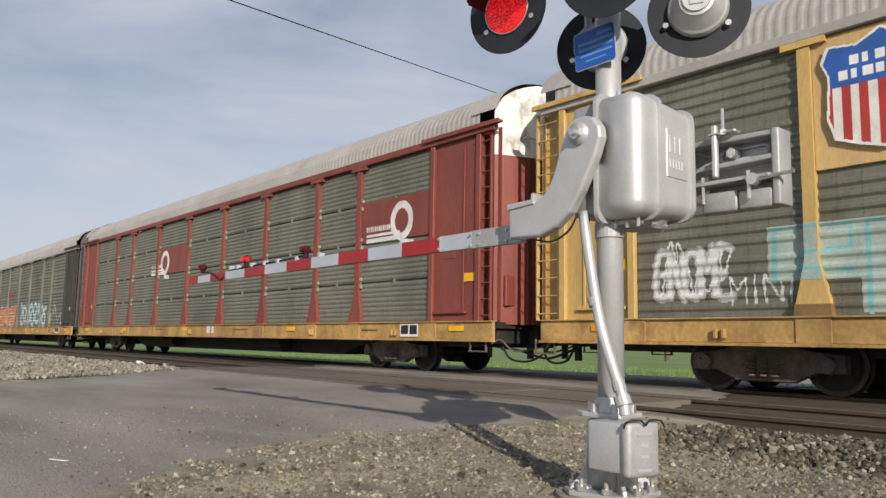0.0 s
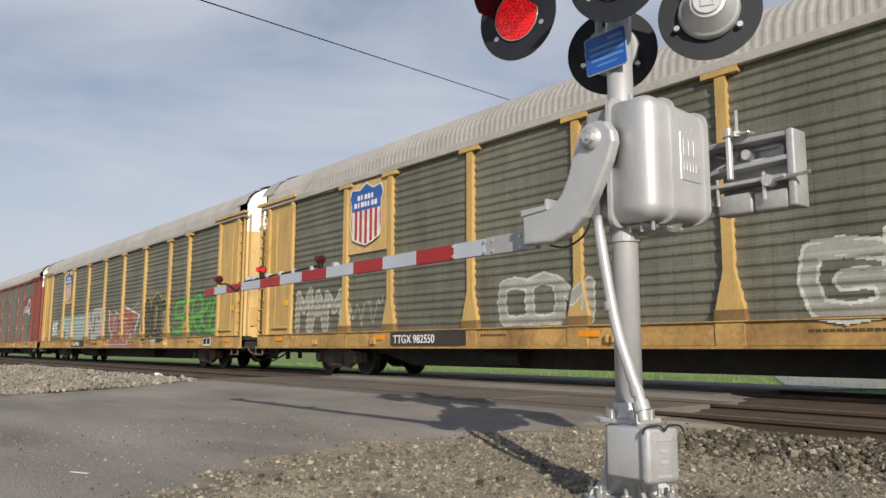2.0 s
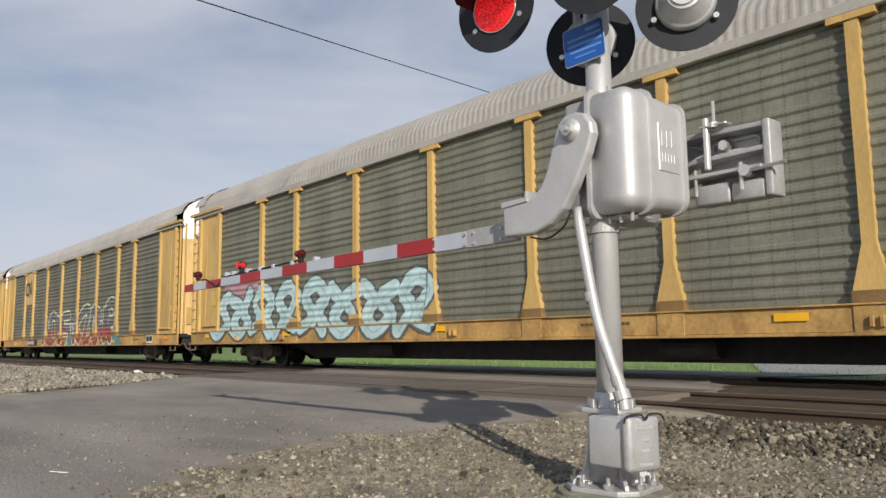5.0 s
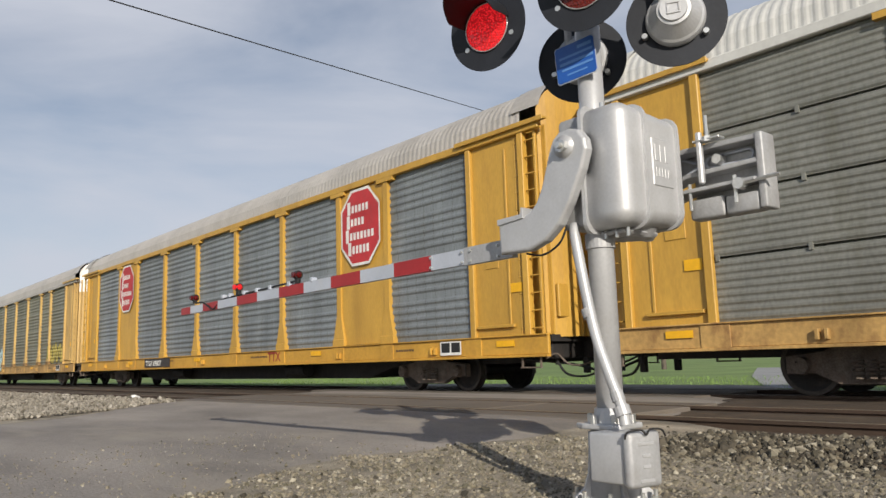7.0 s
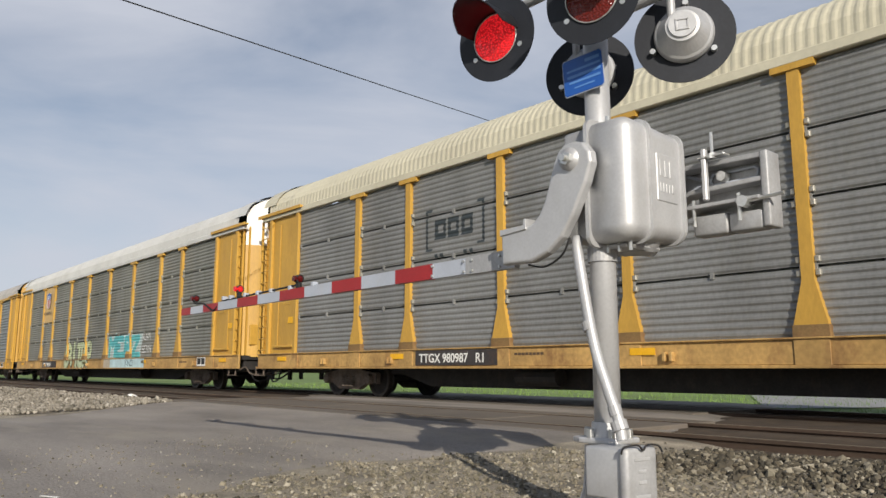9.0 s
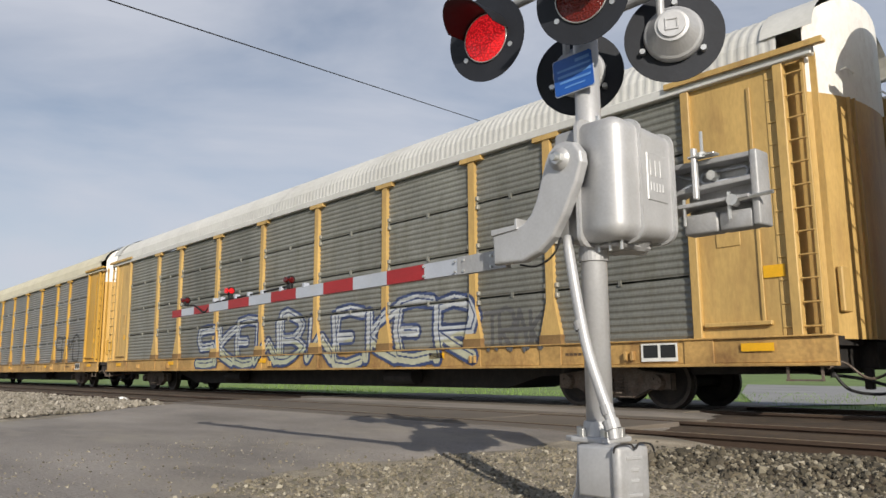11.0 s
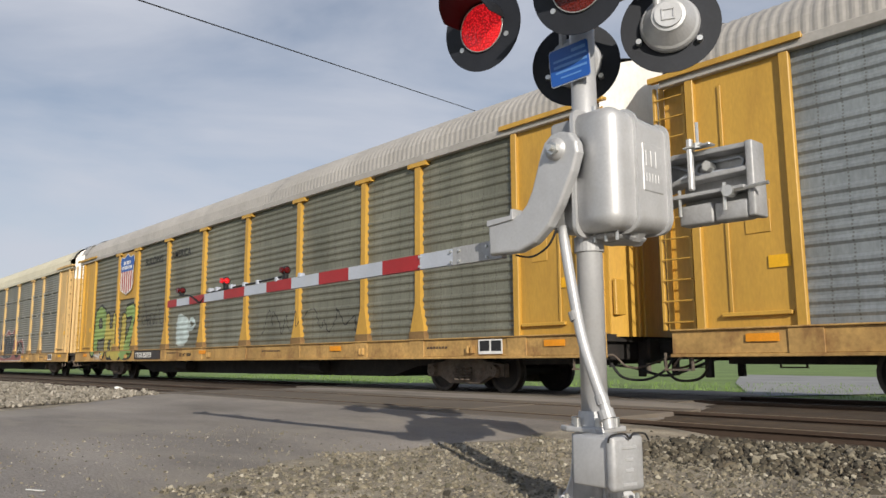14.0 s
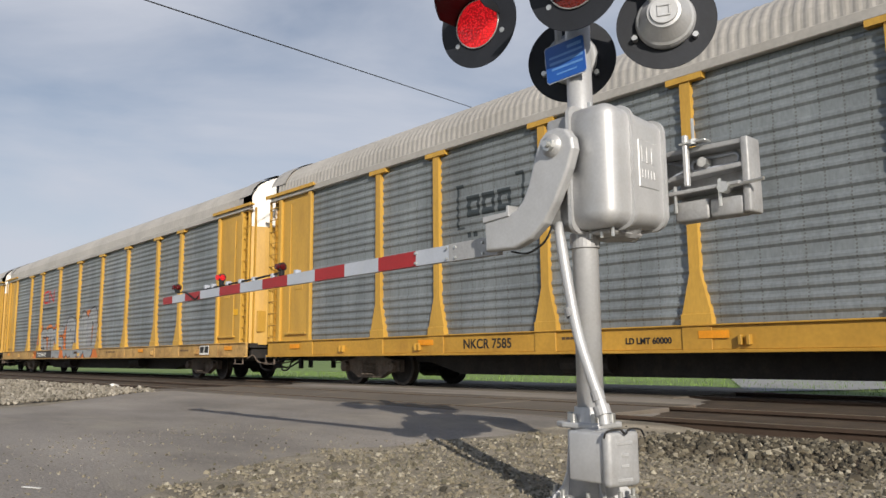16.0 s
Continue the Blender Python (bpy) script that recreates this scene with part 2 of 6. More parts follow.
STONES = islands("ballast_stones", [(0.021, 0.018, 0.013), (0.066, 0.056, 0.037), (0.123, 0.100, 0.067), (0.041, 0.036, 0.027), (0.082, 0.068, 0.048), (0.246, 0.216, 0.155), (0.049, 0.040, 0.026), (0.377, 0.336, 0.259)], 0.3)
STONES_PALE = islands("pale_ballast_stones", [(0.09, 0.08, 0.06), (0.22, 0.195, 0.155), (0.29, 0.26, 0.21), (0.18, 0.16, 0.13), (0.42, 0.38, 0.32)], 0.25)
GRIT = islands("loose_grit", [(0.04, 0.035, 0.025), (0.20, 0.17, 0.12), (0.26, 0.225, 0.16), (0.10, 0.09, 0.06), (0.16, 0.14, 0.10), (0.42, 0.38, 0.30)], 0.3)


def lens_glass(name, col, glow):
    m = bpy.data.materials.new(name)
    m.use_nodes = True
    N, K = m.node_tree.nodes, m.node_tree.links
    b = N["Principled BSDF"]
    b.inputs["Base Color"].default_value, b.inputs["Roughness"].default_value = (*col, 1), 0.12
    v = N.new("ShaderNodeTexVoronoi")
    v.inputs["Scale"].default_value = 75
    co = N.new("ShaderNodeTexCoord")
    K.new(co.outputs["Object"], v.inputs["Vector"])
    bp = N.new("ShaderNodeBump")
    bp.inputs["Strength"].default_value, bp.inputs["Distance"].default_value = 0.6, 0.01
    K.new(v.outputs["Distance"], bp.inputs["Height"])
    K.new(bp.outputs[0], b.inputs["Normal"])
    if glow:
        r = N.new("ShaderNodeMapRange")
        r.inputs[1].default_value, r.inputs[2].default_value = 0.0, 0.6
        r.inputs[3].default_value, r.inputs[4].default_value = glow, glow * 0.25
        K.new(v.outputs["Distance"], r.inputs[0])
        b.inputs["Emission Color"].default_value = (1.0, 0.02, 0.03, 1)
        K.new(r.outputs[0], b.inputs["Emission Strength"])
    return m


M["lens_dark"] = lens_glass("dark_red_lens", (0.12, 0.012, 0.008), 0)
M["lens_lit"] = lens_glass("lit_red_lens", (0.4, 0.01, 0.01), 1.1)
M["lens_small"] = lens_glass("small_red_lens", (0.09, 0.004, 0.004), 0)


# ---- mesh helpers ----
def link(name, bm, material, parent=None, label="", smooth=False):
    me = bpy.data.meshes.new(name)
    bm.to_mesh(me)
    bm.free()
    for m in (material if isinstance(material, (list, tuple)) else [material]):
        me.materials.append(m)
    if smooth:
        me.polygons.foreach_set("use_smooth", [True] * len(me.polygons))
    return place(name, me, parent, label)


def place(name, me, parent=None, label="", m=None):
    ob = new(name, me)
    if parent is not None:
        ob.parent = parent
    if m is not None:
        ob.matrix_basis = m
    if label:
        tagged(ob, label)
    return ob


def part(name, bm, material, parent, label="", smooth=False):
    return link(name, bm, material, parent, label, smooth)


def thing(name, m, label, category, group="", kind=""):
    ob = new(name)
    ob.matrix_basis = m
    ob.empty_display_size = 0.2
    return tagged(ob, label, category, group, kind)


def box(bm, lo, hi, bevel=0.0, seg=1, mat_index=0):
    r = bmesh.ops.create_cube(bm, size=1)
    vs = r["verts"]
    for v in vs:
        v.co = Vector([lo[i] + (v.co[i] + 0.5) * (hi[i] - lo[i]) for i in range(3)])
    fs = {f for v in vs for f in v.link_faces}
    for f in fs:
        f.material_index = mat_index
    if bevel:
        es = list({e for v in vs for e in v.link_edges})
        bmesh.ops.bevel(bm, geom=es, offset=bevel, segments=seg, affect="EDGES", profile=0.5)
    return bm


def cyl(bm, a, b, r, r2=None, seg=16, cap=True):
    a, b = Vector(a), Vector(b)
    d = b - a
    m = Matrix.Translation((a + b) / 2) @ d.to_track_quat("Z", "Y").to_matrix().to_4x4()
    bmesh.ops.create_cone(bm, cap_ends=cap, segments=seg, radius1=r, radius2=r if r2 is None else r2, depth=d.length, matrix=m)
    return bm


def extrude_poly(bm, pts, axis, a, b, bevel=0.0, seg=2):
    """A flat outline, in the plane across the axis, given thickness from a to b."""
    def co(p, h):
        return {"x": (h, p[0], p[1]), "y": (p[0], h, p[1]), "z": (p[0], p[1], h)}[axis]
    va = [bm.verts.new(co(p, a)) for p in pts]
    vb = [bm.verts.new(co(p, b)) for p in pts]
    n = len(pts)
    fa, fb = bm.faces.new(va), bm.faces.new(vb[::-1])
    for i in range(n):
        bm.faces.new((va[i], vb[i], vb[(i + 1) % n], va[(i + 1) % n]))
    bmesh.ops.recalc_face_normals(bm, faces=list(bm.faces))
    if bevel:
        es = list(fa.edges) + list(fb.edges)
        bmesh.ops.bevel(bm, geom=es, offset=bevel, segments=seg, affect="EDGES", profile=0.5)
    return bm


def tube(bm, pts, r, seg=8):
    pts = [Vector(p) for p in pts]
    rings = []
    for i, p in enumerate(pts):
        d = (pts[min(i + 1, len(pts) - 1)] - pts[max(i - 1, 0)]).normalized()
        q = d.to_track_quat("Z", "Y").to_matrix()
        rings.append([bm.verts.new(p + q @ Vector((r * math.cos(2 * math.pi * j / seg), r * math.sin(2 * math.pi * j / seg), 0))) for j in range(seg)])
    for a, b in zip(rings, rings[1:]):
        for j in range(seg):
            bm.faces.new((a[j], a[(j + 1) % seg], b[(j + 1) % seg], b[j]))
    bm.faces.new(rings[0][::-1])
    bm.faces.new(rings[-1])
    return bm


def smooth_line(pts, n=8):
    """Points along a soft curve through the given ones."""
    P = [Vector(p) for p in pts]
    P = [P[0]] + P + [P[-1]]
    out = []
    for i in range(1, len(P) - 2):
        for j in range(n):
            t = j / n
            a, b, c, d = P[i - 1], P[i], P[i + 1], P[i + 2]
            out.append(0.5 * ((2 * b) + (c - a) * t + (2 * a - 5 * b + 4 * c - d) * t * t + (3 * b - a - 3 * c + d) * t ** 3))
    return out + [P[-2]]


def text_mesh(txt, size, name="lettering", bold=0.0):
    cu = bpy.data.curves.new(name, "FONT")
    cu.body, cu.size, cu.align_x, cu.align_y, cu.offset = txt, size, "LEFT", "BOTTOM_BASELINE", bold
    cu.extrude = 0.0015
    ob = bpy.data.objects.new(name, cu)
    scene.collection.objects.link(ob)
    me = bpy.data.meshes.new_from_object(ob)
    bpy.data.objects.remove(ob)
    return me


FACING = Matrix(((1, 0, 0, 0), (0, 0, -1, 0), (0, 1, 0, 0), (0, 0, 0, 1)))  # lettering upright, read from -y


# ---- ground, road, tracks ----
Y_NEAR, Y_TRAIN, RAIL_TOP = 7.72, 11.60, 0.16


def smoothstep(a, b, x):
    t = min(1.0, max(0.0, (x - a) / (b - a)))
    return t * t * (3 - 2 * t)


def road_edge(y):
    """x of the road's two edges where it meets the tracks."""
    return -16.2 - 0.22 * (y - 7), -4.7 - 0.28 * (y - 7)


def ground_z(x, y):
    z = 0.014 * noise.noise(Vector((x * 0.35, y * 0.35, 0))) + 0.008 * noise.noise(Vector((x * 1.3, y * 1.3, 4)))
    return z - 0.10 * smoothstep(14.5, 17, y) - 0.03


def road_z(x, y):
    z = 0.012 * noise.noise(Vector((x * 0.4, y * 0.4, 2)))
    return z * (1 - smoothstep(5.5, 6.5, y)) + 0.02 + 0.125 * smoothstep(3.8, 6.4, y) - 0.20 * smoothstep(14.0, 18.0, y)


def sheet(name, xs, ys, zf, material, keep=None, kind="structure", label="", category="ground"):
    bm = bmesh.new()
    V = [[bm.verts.new((x, y, zf(x, y))) for y in ys] for x in xs]
    for i in range(len(xs) - 1):
        for j in range(len(ys) - 1):
            if keep is None or keep((xs[i] + xs[i + 1]) / 2, (ys[j] + ys[j + 1]) / 2):
                bm.faces.new((V[i][j], V[i + 1][j], V[i + 1][j + 1], V[i][j + 1]))
    bmesh.ops.delete(bm, geom=[v for v in bm.verts if not v.link_faces], context="VERTS")
    ob = link(name, bm, material, None, "", True)
    return tagged(ob, label, category, "", kind)


def steps(*spans):
    out = []
    for a, b, s in spans:
        n = max(1, round((b - a) / s))
        out += [a + (b - a) * i / n for i in range(n)]
    return out + [spans[-1][1]]


gx = steps((-1500, -300, 200), (-300, -60, 20), (-60, -20, 2), (-20, 8, 0.4), (8, 60, 4), (60, 1500, 200))
gy = steps((-1500, -100, 200), (-100, -10, 10), (-10, 20, 0.5), (20, 80, 5), (80, 2000, 240))
sheet("ground", gx, gy, ground_z, M["grass"], None, "structure", "wide flat field of short spring grass", "ground")

def dirt_z(x, y):
    return ground_z(x, y) + 0.036 + 0.105 * smoothstep(4.0, 6.5, y) * smoothstep(-3.0, -4.6, x) * smoothstep(-17.5, -15.5, x)


# dirt and gravel shoulder in front of the tracks
dx_, dy_ = steps((-60, -20, 2), (-20, 8, 0.25), (8, 30, 2)), steps((-12, 0, 0.75), (0, 6.9, 0.25))
sheet("gravel_ground", dx_, dy_, dirt_z, M["dirt"], None, "structure", "brown gravelly dirt shoulder beside the road", "ground")


def shoulder(y):
    """How far the worn asphalt's ragged side stands out from the crossing's edge."""
    return -0.5 * (1 - smoothstep(4.5, 6.3, y)) + 2.0 * (1 - smoothstep(0.0, 3.2, y))


def road_mesh():
    bm = bmesh.new()
    rows = []
    ys = steps((-14, 0, 1), (0, 7, 0.25), (7, 14.6, 0.4))
    for y in ys:
        if y > 6.3:
            a, b = road_edge(y)
        else:
            k = smoothstep(0.5, 6.3, y)
            a, b = road_edge(6.3)
            b = b + shoulder(y) + 0.28 * noise.noise(Vector((0, y * 1.3, 7)))
            a = a + 2.2 * (1 - k) + 0.15 * noise.noise(Vector((3, y * 1.1, 7)))
        rows.append([bm.verts.new((a + (b - a) * i / 24, y, road_z(a + (b - a) * i / 24, y) - (0.05 if i in (0, 24) else 0.012 if i in (1, 23) else 0))) for i in range(25)])
    for r, s in zip(rows, rows[1:]):
        for i in range(24):
            bm.faces.new((r[i], r[i + 1], s[i + 1], s[i]))
    return bm


ROAD = tagged(link("road", road_mesh(), M["asphalt"], None, "", True), "worn grey asphalt road crossing the tracks", "road", "", "structure")


def in_road(x, y):
    a, b = road_edge(max(y, 6.3))
    if y < 6.3:
        b = b + shoulder(y)
        a = a + 2.2 * (1 - smoothstep(0.5, 6.3, y))
    return a < x < b


# pale lane beyond the tracks
bm = bmesh.new()
va = [bm.verts.new((x, y, ground_z(x, y) + 0.03)) for x, y in ((-13.5, 26.5), (-8.6, 17.6), (-7.2, 19.6), (-6.6, 21.0), (-9.0, 28.2), (-12.2, 38.0), (-20, 40))]
bm.faces.new(va)
tagged(link("lane", bm, M["lane"]), "pale gravel lane beyond the tracks", "lane", "", "structure")


def stone_field(name, n, area, size, material, zf, label, seed, skip=None):
    """Many small broken stones, joined in one mesh."""
    rnd = random.Random(seed)
    base = bmesh.new()
    bmesh.ops.create_icosphere(base, subdivisions=1, radius=1)
    bv = np.array([v.co[:] for v in base.verts])
    bf = np.array([[v.index for v in f.verts] for f in base.faces])
    base.free()
    rs = np.random.RandomState(seed)
    verts, faces, k = [], [], 0
    while k < n:
        x, y = area(rnd)
        if skip and skip(x, y):
            continue
        s = size * math.exp(rnd.gauss(0, 0.35))
        j = bv * (1 + rs.uniform(-0.32, 0.32, (len(bv), 1)))
        j = j * rs.uniform(0.6, 1.25, (1, 3)) * s * (1, 1, 0.75)
        e = np.array(Euler((rnd.uniform(0, 6.3), rnd.uniform(0, 6.3), rnd.uniform(0, 6.3))).to_matrix())
        verts.append(j @ e.T + (x, y, zf(x, y) + s * 0.3))
        faces.append(bf + len(bv) * k)
        k += 1
    me = bpy.data.meshes.new(name)
    me.from_pydata(np.concatenate(verts).tolist(), [], np.concatenate(faces).tolist())
    me.materials.append(material)
    return tagged(new(name, me), label, "stones", "", "stuff")


def bed_z(x, y):
    """Ballast bed: level between the tracks, falling off in a shoulder on both sides."""
    return 0.02 * noise.noise(Vector((x, y, 9))) + 0.05 + 0.045 * smoothstep(6.9, 7.2, y) - 0.105 * (1 - smoothstep(4.3, 6.2, y)) - 0.14 * smoothstep(13.6, 15.0, y)


def bed_keep(x, y):
    a, b = road_edge(y)
    return not (a + 0.1 < x < b - 0.1) and (y > 4.7 or x < -13)


bx = steps((-300, -60, 10), (-60, -20, 1), (-20, 8, 0.3), (8, 120, 8))
sheet("ballast_bed", bx, steps((4.2, 15.2, 0.25)), bed_z, M["ballast_bed"], bed_keep, "structure", "dark ballast bed under two railway tracks", "ballast")
stone_field("ballast", 15000, lambda r: (r.uniform(-5.0, 3.4), 4.4 + 2.3 * r.random() ** 0.8), 0.0185, STONES, bed_z, "broken grey and tan ballast stones beside the rail", 3, in_road)
stone_field("ballast", 9000, lambda r: (-15.0 - 20 * r.random() ** 1.5, 2.4 + 4.4 * r.random()), 0.027, STONES_PALE,
            lambda x, y: max(bed_z(x, y), ground_z(x, y) + 0.03) + 0.05 * smoothstep(2.3, 4, y), "heap of pale grey ballast stones by the road", 4, in_road)
stone_field("loose_gravel", 24000, lambda r: (r.uniform(-5.9, 1.2), 0.9 + 4.6 * r.random()), 0.0108, GRIT, lambda x, y: dirt_z(x, y) - 0.004, "loose tan grit on the dirt shoulder", 6,
            lambda x, y: in_road(x + 0.25 + 0.9 * noise.noise(Vector((x * 2.3, y * 2.3, 1))), y) or math.hypot(x, y) < 0.8)
stone_field("loose_gravel", 1500, lambda r: (r.uniform(-8.5, -2), 1.0 + 3.4 * r.random()), 0.007, GRIT, lambda x, y: max(ground_z(x, y) + 0.03, road_z(x, y) if in_road(x, y) else -1), "scattered small grit on the road edge", 8)


def rail_profile():
    h = RAIL_TOP
    return [(-0.07, 0.0), (0.07, 0.0), (0.07, 0.012), (0.012, 0.035), (0.010, h - 0.045), (0.036, h - 0.035), (0.037, h - 0.008), (0.028, h),
            (-0.028, h), (-0.037, h - 0.008), (-0.036, h - 0.035), (-0.010, h - 0.045), (-0.012, 0.035), (-0.07, 0.012)]


def track(y0, label):
    t = thing("railway_track", pose(0, y0, 0), label, "track", "two parallel tracks", "structure")
    for s in (-1, 1):
        bm = bmesh.new()
        pr = [(s * 0.755 + a, b) for a, b in rail_profile()]
        extrude_poly(bm, pr, "x", -400, 160)
        for f in bm.faces:
            if f.normal.z > 0.8 and f.calc_center_median().z > 0.15:
                f.material_index = 1
        part("rail", bm, [M["rail_side"], M["rail_top"]], t)
    return t


tracks = [track(Y_NEAR, "empty railway track with rusty rails on timber ties"), track(Y_TRAIN, "railway track under the passing train")]

# concrete and timber filler between and beside the rails across the road
for y0 in (Y_NEAR, Y_TRAIN):
    for lo, hi, nm in ((-1.30, -0.83, "crossing_panel"), (-0.66, 0.66, "crossing_panel"), (0.83, 1.30, "crossing_panel")):
        for i in range(5):
            a0, b0 = road_edge(y0)
            w = (b0 - a0 - 0.3) / 5
            bm = bmesh.new()
            box(bm, (a0 + 0.15 + i * w, y0 + lo, -0.05), (a0 + 0.15 + (i + 1) * w - 0.025, y0 + hi, RAIL_TOP - 0.006 + 0.003 * (i % 2)), 0.012)
            ob = part(nm, bm, M["panel_road"], ROAD)

# overhead cable on two poles far off to both sides
bm = bmesh.new()
A, B = Vector((-13.3, 6.7, 7.30)), Vector((-17.2, 17.1, 9.03))
far, near = A + (B - A) * 3.2, A - (B - A) * 2.2
mid = [near.lerp(far, i / 24) for i in range(25)]
tube(bm, mid, 0.012, 6)
cable = tagged(link("overhead_cable", bm, M["rubber"]), "thin black overhead cable strung between poles", "cable")
for p, nm in ((far, "utility_pole"), (near, "utility_pole")):
    up = thing("utility_pole", pose(p.x, p.y, -0.2), "weathered timber utility pole carrying the cable", "pole")
    bm = bmesh.new()
    cyl(bm, (0, 0, 0), (0, 0, p.z + 0.7), 0.15, 0.11, 14)
    part("shaft", bm, M["bark"], up)

# white painted marks on the sleeper ends, orange-yellow block by the rail
for x, y, s, m_, lab in ((-19.6, 6.72, 0.13, "stone_white", "cream painted marker stone beside the rail"), (-14.6, 6.78, 0.06, "stone_white", "small white stone beside the rail"),
                         (-11.3, 6.80, 0.07, "stone_white", "small white stone beside the rail")):
    bm = bmesh.new()
    bmesh.ops.create_icosphere(bm, subdivisions=2, radius=s)
    for v in bm.verts:
        v.co *= 1 + 0.25 * noise.noise(v.co * 9)
        v.co.z *= 0.8
    o = tagged(link("marker_stone", bm, M[m_]), lab, "stone")
    o.matrix_basis = pose(x, y, 0.09)
bm = bmesh.new()
box(bm, (-0.075, -0.012, 0), (0.075, 0.012, 0.004), 0.0015)
o = tagged(link("litter", bm, M["paint_white"]), "scrap of white paper lying on the road", "litter")
o.matrix_basis = pose(-5.2, 1.33, road_z(-5.2, 1.33) + 0.004, 0, 0, 25)


# grass tufts beyond the tracks
def blades():
    rnd = random.Random(12)
    vs, fs = [], []
    for i in range(9000):
        x, y = rnd.uniform(-45, 4), 14.8 + 12 * rnd.random() ** 1.5
        z = ground_z(x, y)
        h, w, a = rnd.uniform(0.05, 0.14), 0.012, rnd.uniform(0, 3.14)
        dx, dy = w * math.cos(a), w * math.sin(a)
        k = len(vs)
        vs += [(x - dx, y - dy, z), (x + dx, y + dy, z), (x + rnd.uniform(-.05, .05), y + rnd.uniform(-.05, .05), z + h)]
        fs.append((k, k + 1, k + 2))
    me = bpy.data.meshes.new("grass")
    me.from_pydata(vs, [], fs)
    me.materials.append(M["blade"])
    return tagged(new("grass", me), "short green grass blades beyond the tracks", "grass", "", "stuff")


blades()


def tree(x, y, h, seed):
    """Trunk, tapering limbs and a thin spring crown of many small leaf clumps."""
    rnd = random.Random(seed)
    t = thing("tree", pose(x, y, -0.2), "distant half-bare tree with thin spring foliage", "tree", "distant trees")
    bm = bmesh.new()
    cyl(bm, (0, 0, 0), (0, 0, h * 0.55), h * 0.03, h * 0.016, 8)
    tips = []
    for i in range(16):
        a, z0 = rnd.uniform(0, 6.28), h * rnd.uniform(0.25, 0.55)
        L1 = h * rnd.uniform(0.22, 0.42)
        e = Vector((math.cos(a) * L1 * 0.75, math.sin(a) * L1 * 0.75, z0 + L1 * rnd.uniform(0.6, 1.2)))
        cyl(bm, (0, 0, z0), e, h * 0.010, h * 0.003, 5)
        tips += [Vector((0, 0, z0)).lerp(e, q) for q in (0.5, 0.75, 1.0)]
        for j in range(3):
            f = e + Vector((rnd.gauss(0, 1), rnd.gauss(0, 1), rnd.uniform(0, 1.4))) * h * 0.09
            cyl(bm, e.lerp(Vector((0, 0, z0)), 0.3), f, h * 0.004, h * 0.001, 4)
            tips.append(f)
    part("trunk", bm, M["bark"], t)
    vs, fs = [], []
    for p in tips:
        for j in range(26):
            c = p + Vector((rnd.gauss(0, 1), rnd.gauss(0, 1), rnd.gauss(0, 0.8))) * h * 0.06
            s = h * 0.012
            d1, d2 = Vector((rnd.gauss(0, 1), rnd.gauss(0, 1), rnd.gauss(0, 1))) * s, Vector((rnd.gauss(0, 1), rnd.gauss(0, 1), rnd.gauss(0, 1))) * s
            k = len(vs)
            vs += [c - d1, c + d2, c + d1, c - d2]
            fs.append((k, k + 1, k + 2, k + 3))
    me = bpy.data.meshes.new("crown")
    me.from_pydata([v[:] for v in vs], [], fs)
    me.materials.append(M["leaf"])
    place("crown", me, t)
    return t


for i in range(15):
    r_ = random.Random(40 + i)
    d = 150 + 75 * r_.random()
    a = radians(150 + 26 * i / 14 + r_.uniform(-1, 1))
    tree(d * math.cos(a), max(24, d * math.sin(a)), r_.uniform(9, 15), 100 + i)


# ---- crossing signal with gate ----
MX, MY = -2.46, 3.29


def bolt_ring(sig, parent, c, normal, r, n, size, name="bolt"):
    q = Vector(normal).to_track_quat("Z", "Y").to_matrix()
    for i in range(n):
        a = 2 * math.pi * i / n + 0.4
        p = Vector(c) + q @ Vector((r * math.cos(a), r * math.sin(a), 0))
        bm = bmesh.new()
        cyl(bm, p, p + q @ Vector((0, 0, size)), size * 0.6, None, 6)
        part(name, bm, M["galv"], parent)


